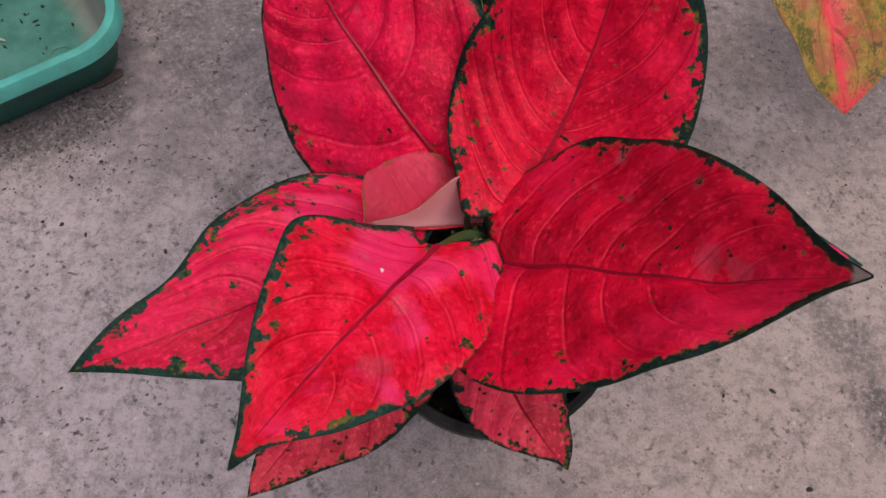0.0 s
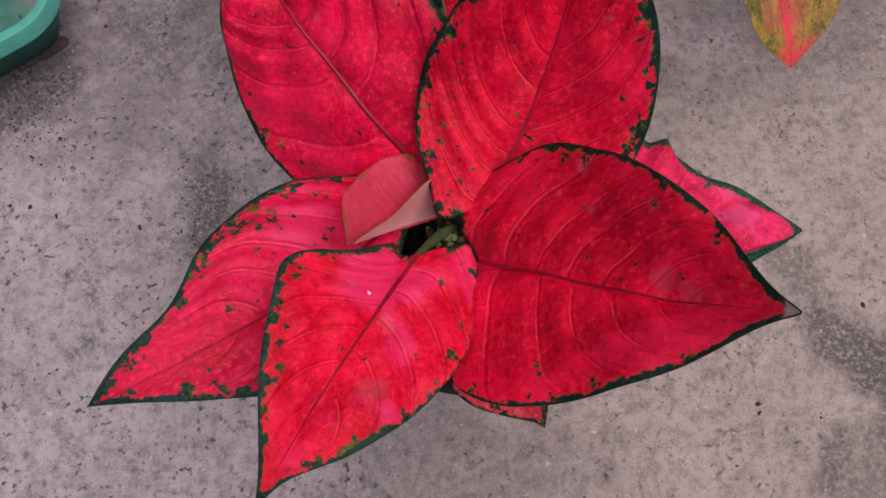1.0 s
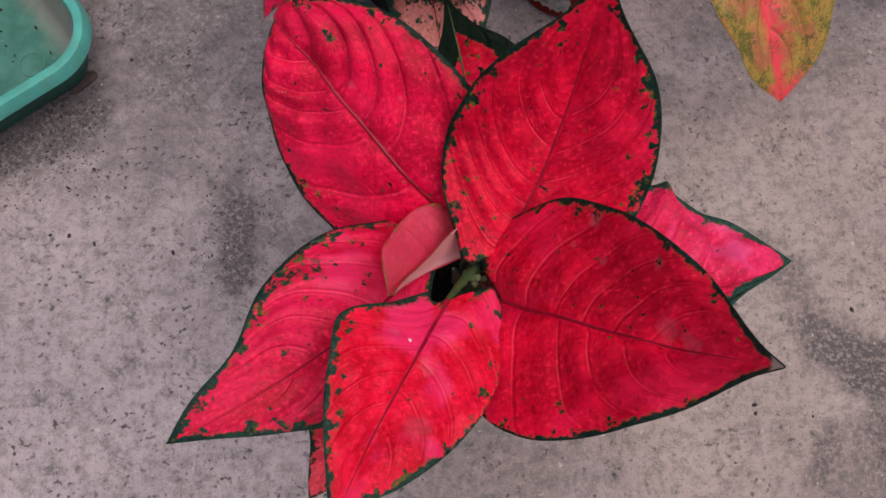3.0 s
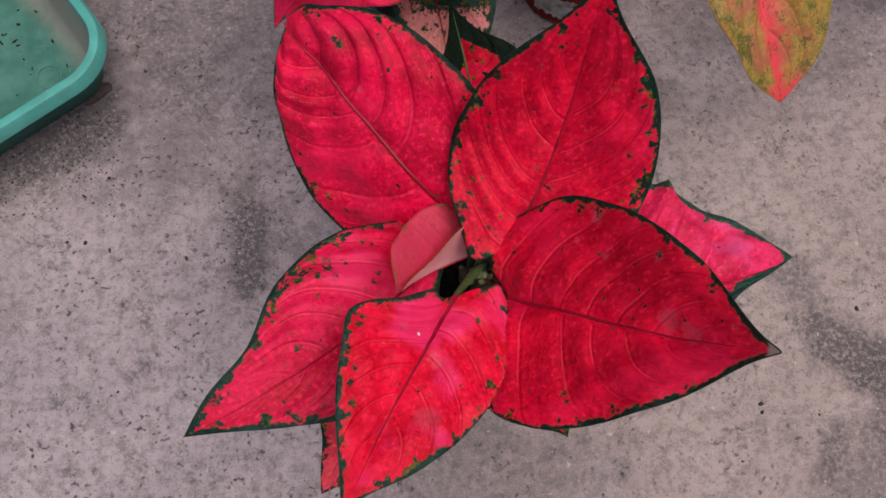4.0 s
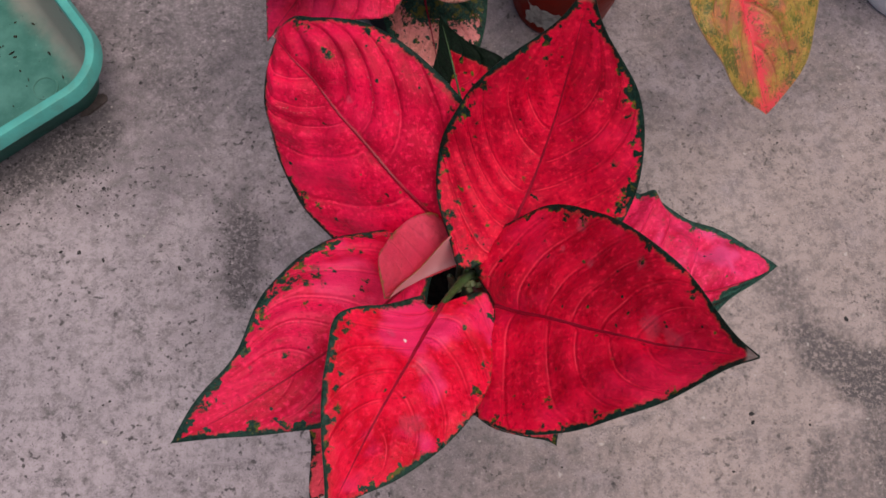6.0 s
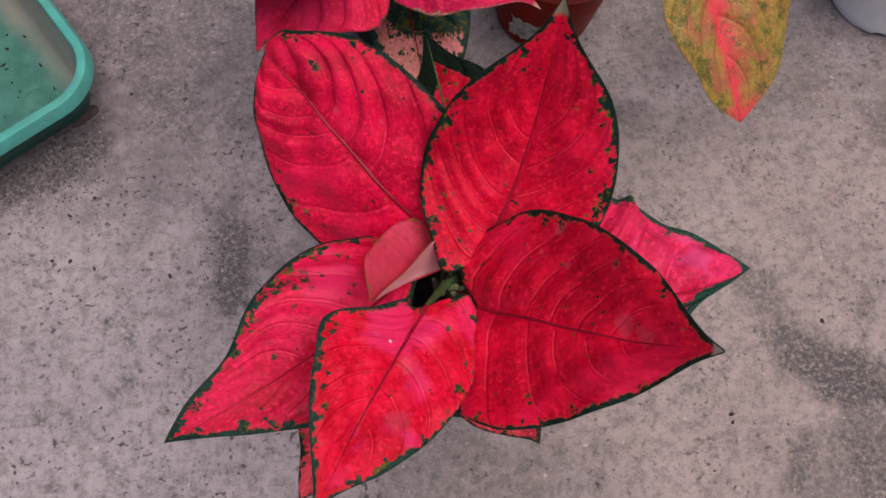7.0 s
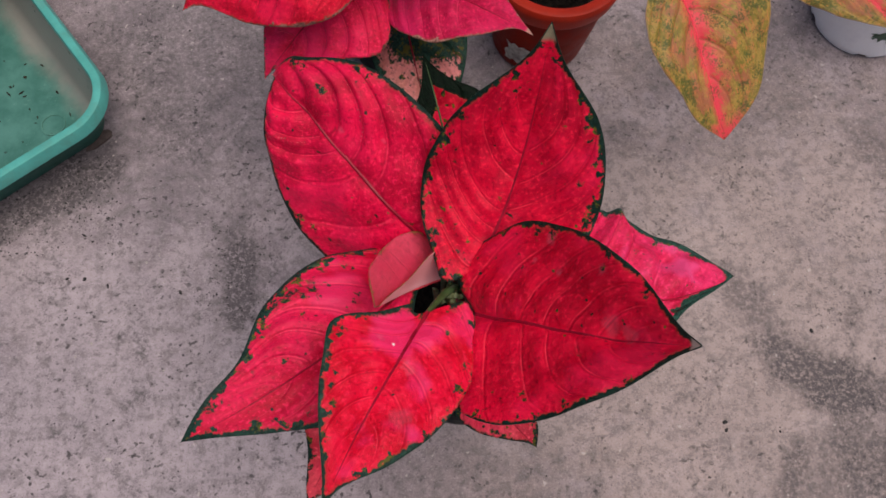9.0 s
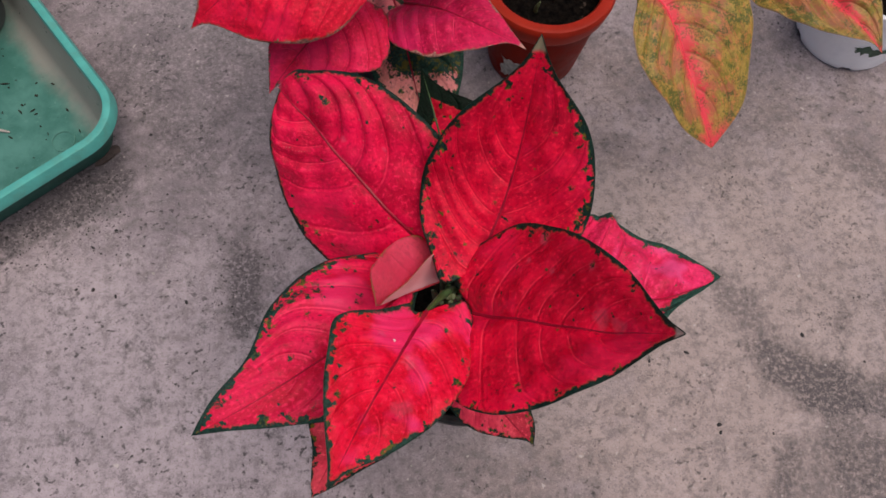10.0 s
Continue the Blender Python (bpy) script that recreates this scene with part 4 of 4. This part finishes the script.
L(yellow, MOTTLED, UNDER_GREEN, RIB_CORAL, STALK, FOOT3, "mottled yellow leaf over the white pot", (0.4524, 0.596, 0.2201), (0.5488, 0.4578, 0.2204), (0.0039, -0.0015, 0.0128), -0.07, (0.1512, 0.1478), (-0.0985, -0.1016), (0.015, 0.0153),
     (0.0302, 0.0515, 0.0569, 0.0494, 0.03, 0.0078),
     (0.0374, 0.0562, 0.0551, 0.0466, 0.0242, 0.0018),
  ribs=((0.05, 0.20, 0.36, 0.54), (0.08, 0.24, 0.42, 0.60)), sweep=((0.42, 1.2), (0.42, 1.2)), quilt=0.0036)

# ---- the turquoise tray ----
CORNER = Vector((-0.330, 0.5165, 0))
ANGLE = radians(35.0)
LONG, WIDE = 0.56, 0.46


def tray_loop(inset, z, radius=0.068, n=14):
    """A rounded rectangle of the tray, drawn inwards by inset at height z."""
    r = max(radius - inset, 0.012)
    pts = []
    for cx, cy, a0 in ((-inset - r, inset + r, -90), (-inset - r, WIDE - inset - r, 0), (-LONG + inset + r, WIDE - inset - r, 90), (-LONG + inset + r, inset + r, 180)):
        for i in range(n + 1):
            a = radians(a0 + 90 * i / n)
            pts.append((cx + r * math.cos(a), cy + r * math.sin(a)))
    c, s = math.cos(ANGLE), math.sin(ANGLE)
    return [(CORNER.x + x * c - y * s, CORNER.y + x * s + y * c, z) for x, y in pts]


def tray_shell(levels, cap=False, closed=False):
    bm = bmesh.new()
    loops = [[bm.verts.new(p) for p in tray_loop(i, z)] for i, z in levels]
    n = len(loops[0])
    for a, b in list(zip(loops, loops[1:])) + ([(loops[-1], loops[0])] if closed else []):
        for i in range(n):
            j = (i + 1) % n
            bm.faces.new((a[i], a[j], b[j], b[i]))
    if cap:
        bm.faces.new(loops[-1])
    bmesh.ops.recalc_face_normals(bm, faces=bm.faces)
    return bm


mid_tray = CORNER + Matrix.Rotation(ANGLE, 3, "Z") @ Vector((-LONG / 2, WIDE / 2, 0))
tray = thing("tray", mid_tray, "dirty turquoise plastic tray with dry crumbs", "tray")
part("side", tray_shell([(0.034, 0.001), (0.031, 0.004), (0.005, 0.070), (0.0092, 0.070), (0.0335, 0.006)], closed=True), TRAY_SIDE_SHADED, tray, "outer side with undercut shade in its colour")
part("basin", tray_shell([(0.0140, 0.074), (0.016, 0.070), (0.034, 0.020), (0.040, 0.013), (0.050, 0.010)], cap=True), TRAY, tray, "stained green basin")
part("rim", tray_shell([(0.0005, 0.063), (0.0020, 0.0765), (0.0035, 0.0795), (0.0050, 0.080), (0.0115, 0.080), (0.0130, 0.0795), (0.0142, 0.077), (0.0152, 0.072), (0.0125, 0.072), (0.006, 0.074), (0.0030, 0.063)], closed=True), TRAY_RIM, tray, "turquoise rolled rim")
part("foot_ring", lathe([(0.0165, 0.0098), (0.0165, 0.0112), (0.0150, 0.0116), (0.0135, 0.0112), (0.0135, 0.0098)], -0.451, 0.532, 32, True), TRAY, tray, "moulded ring")

# a flat brown flake beside the tray
def flake():
    bm = bmesh.new()
    rim = [(-0.024, -0.004), (-0.014, 0.004), (0.000, 0.007), (0.010, 0.008), (0.015, 0.006), (0.017, 0.001), (0.014, -0.005), (0.002, -0.007), (-0.014, -0.008)]
    c, s = math.cos(ANGLE), math.sin(ANGLE)
    hub = bm.verts.new((-0.392, 0.512, 0.0042))
    ring = [bm.verts.new((-0.392 + x * c - y * s, 0.512 + x * s + y * c, 0.0022 + 0.0012 * (i % 2))) for i, (x, y) in enumerate(rim)]
    foot = [bm.verts.new((v.co.x, v.co.y, -0.0003)) for v in ring]
    for i in range(len(ring)):
        j = (i + 1) % len(ring)
        bm.faces.new((hub, ring[i], ring[j]))
        bm.faces.new((ring[i], foot[i], foot[j], ring[j]))
    bmesh.ops.recalc_face_normals(bm, faces=bm.faces)
    return bm


tagged(part("flake", flake(), plain("dull brown flake", (0.085, 0.062, 0.055), 0.8, 0.3, 150, 0.6)), "dull brown flat flake beside the turquoise tray", "flake")


# crumbs lying in the tray
def crumbs():
    bm = bmesh.new()
    rng = random.Random(21)
    c, s = math.cos(ANGLE), math.sin(ANGLE)
    for i in range(95):
        x, y = rng.uniform(-0.33, -0.055), rng.uniform(0.055, 0.36)
        length, thick, a = rng.choice((0.003, 0.004, 0.006, 0.010, 0.015)) * rng.uniform(0.6, 1.1), rng.uniform(0.0006, 0.0014), rng.uniform(0, 3.14)
        at = Vector((CORNER.x + x * c - y * s, CORNER.y + x * s + y * c, 0.0104 + thick * 0.4))
        d = Vector((math.cos(a), math.sin(a), 0)) * length / 2
        k = Vector((-math.sin(a), math.cos(a), 0)) * thick
        ps = [at - d, at - d * 0.3 + k, at + d * 0.4 + k * 0.7, at + d, at + d * 0.3 - k, at - d * 0.4 - k * 0.8]
        lo = [bm.verts.new(p) for p in ps]
        hi = [bm.verts.new(p + Vector((0, 0, thick))) for p in ps]
        bm.faces.new(hi)
        for j in range(6):
            bm.faces.new((lo[j], lo[(j + 1) % 6], hi[(j + 1) % 6], hi[j]))
    return bm


tagged(part("crumbs", crumbs(), CRUMB, None, "", False), "dark dry plant crumbs scattered in the tray", "debris", kind="stuff")
tagged(part("straw", tube(bend((-0.546, 0.556, 0.0125), (-0.535, 0.552, 0.014), (-0.522, 0.549, 0.0125), 8), [0.0012, 0.0018, 0.002, 0.002, 0.002, 0.0018, 0.0014, 0.0008], 8), CHIP), "short white straw lying in the tray", "straw")
gx, gy = -0.612, 0.738
grey = thing("flower_pot", (gx, gy, 0.010), "grey plastic pot standing in the tray", "pot")
part("body", lathe([(0.056, 0.0102), (0.060, 0.014), (0.086, 0.138), (0.086, 0.143), (0.081, 0.143), (0.056, 0.020), (0.02, 0.018)], gx, gy), GREY, grey)
part("rim", lathe([(0.0865, 0.131), (0.091, 0.131), (0.092, 0.144), (0.088, 0.147), (0.083, 0.145), (0.0815, 0.135)], gx, gy, 64, True), GREY, grey)
part("soil", soil_disc(gx, gy, 0.0765, 0.118, 31), SOIL, grey)


# ---- loose grit on the concrete ----
def grit(count, seed, small, large, box):
    verts, faces = [], []
    rng = random.Random(seed)
    for i in range(count):
        x, y = rng.uniform(box[0], box[1]), rng.uniform(box[2], box[3])
        r = small + (large - small) * rng.random() ** 3
        a0, n = rng.uniform(0, 6), 6
        b = len(verts)
        sx, sy = rng.uniform(0.6, 1.4), rng.uniform(0.6, 1.2)
        for k in range(n):
            a = a0 + 2 * math.pi * k / n
            q = r * rng.uniform(0.7, 1.15)
            verts.append((x + q * sx * math.cos(a), y + q * sy * math.sin(a), -0.0002))
        for k in range(n):
            p = verts[b + k]
            verts.append((x + (p[0] - x) * 0.6, y + (p[1] - y) * 0.6, r * rng.uniform(0.35, 0.7)))
        faces.append([b + n + k for k in range(n)])
        for k in range(n):
            j = (k + 1) % n
            faces.append([b + k, b + j, b + n + j, b + n + k])
    me = bpy.data.meshes.new("grit")
    me.from_pydata(verts, [], faces)
    return me


for count, seed, small, large, mat, label, box in (
    (650, 2, 0.0005, 0.0021, GRIT, "dark grit scattered over the concrete", (-0.75, 0.85, -0.2, 1.1)),
    (260, 5, 0.0006, 0.0020, CHIP, "pale stone chips scattered over the concrete", (-0.75, 0.85, -0.2, 1.1)),
    (700, 9, 0.0004, 0.0021, GRIT, "dark dirt beside the turquoise tray", (-0.56, -0.36, 0.35, 0.49)),
    (220, 12, 0.0004, 0.0018, GRIT, "dark dirt beside the red plant", (-0.25, -0.17, 0.25, 0.38)),
):
    me = grit(count, seed, small, large, box)
    me.materials.append(mat)
    tagged(new("grit", me), label, "grit", kind="stuff")


# a few larger dark crumbs that lie singly
def crumb(seed):
    bm = bmesh.new()
    bmesh.ops.create_icosphere(bm, subdivisions=2, radius=0.0023)
    rng = random.Random(seed)
    for vert in bm.verts:
        vert.co *= rng.uniform(0.75, 1.2)
        vert.co.z = max(vert.co.z * 0.5, -0.0004)
        vert.co.x *= 1.3
    return bm


first = None
for n, (x, y) in enumerate(((0.369, 0.089), (0.369, 0.080), (0.502, 0.191), (-0.402, 0.377), (-0.418, 0.321), (-0.397, 0.319), (-0.368, 0.308), (0.347, 0.180), (-0.338, 0.539), (0.298, 0.173), (-0.279, 0.294), (-0.146, 0.136))):
    m = pose(x, y, 0.0004, 0, 0, 47 * n)
    if first is None:
        first = tagged(part("crumb", crumb(3), GRIT), "single dark crumb of dirt on the concrete", "crumb", "dark crumbs on the concrete")
        first.matrix_world = m
    else:
        copy_thing(first, m).scale = (0.7 + 0.15 * (n % 4), 0.6 + 0.2 * (n % 3), 1)
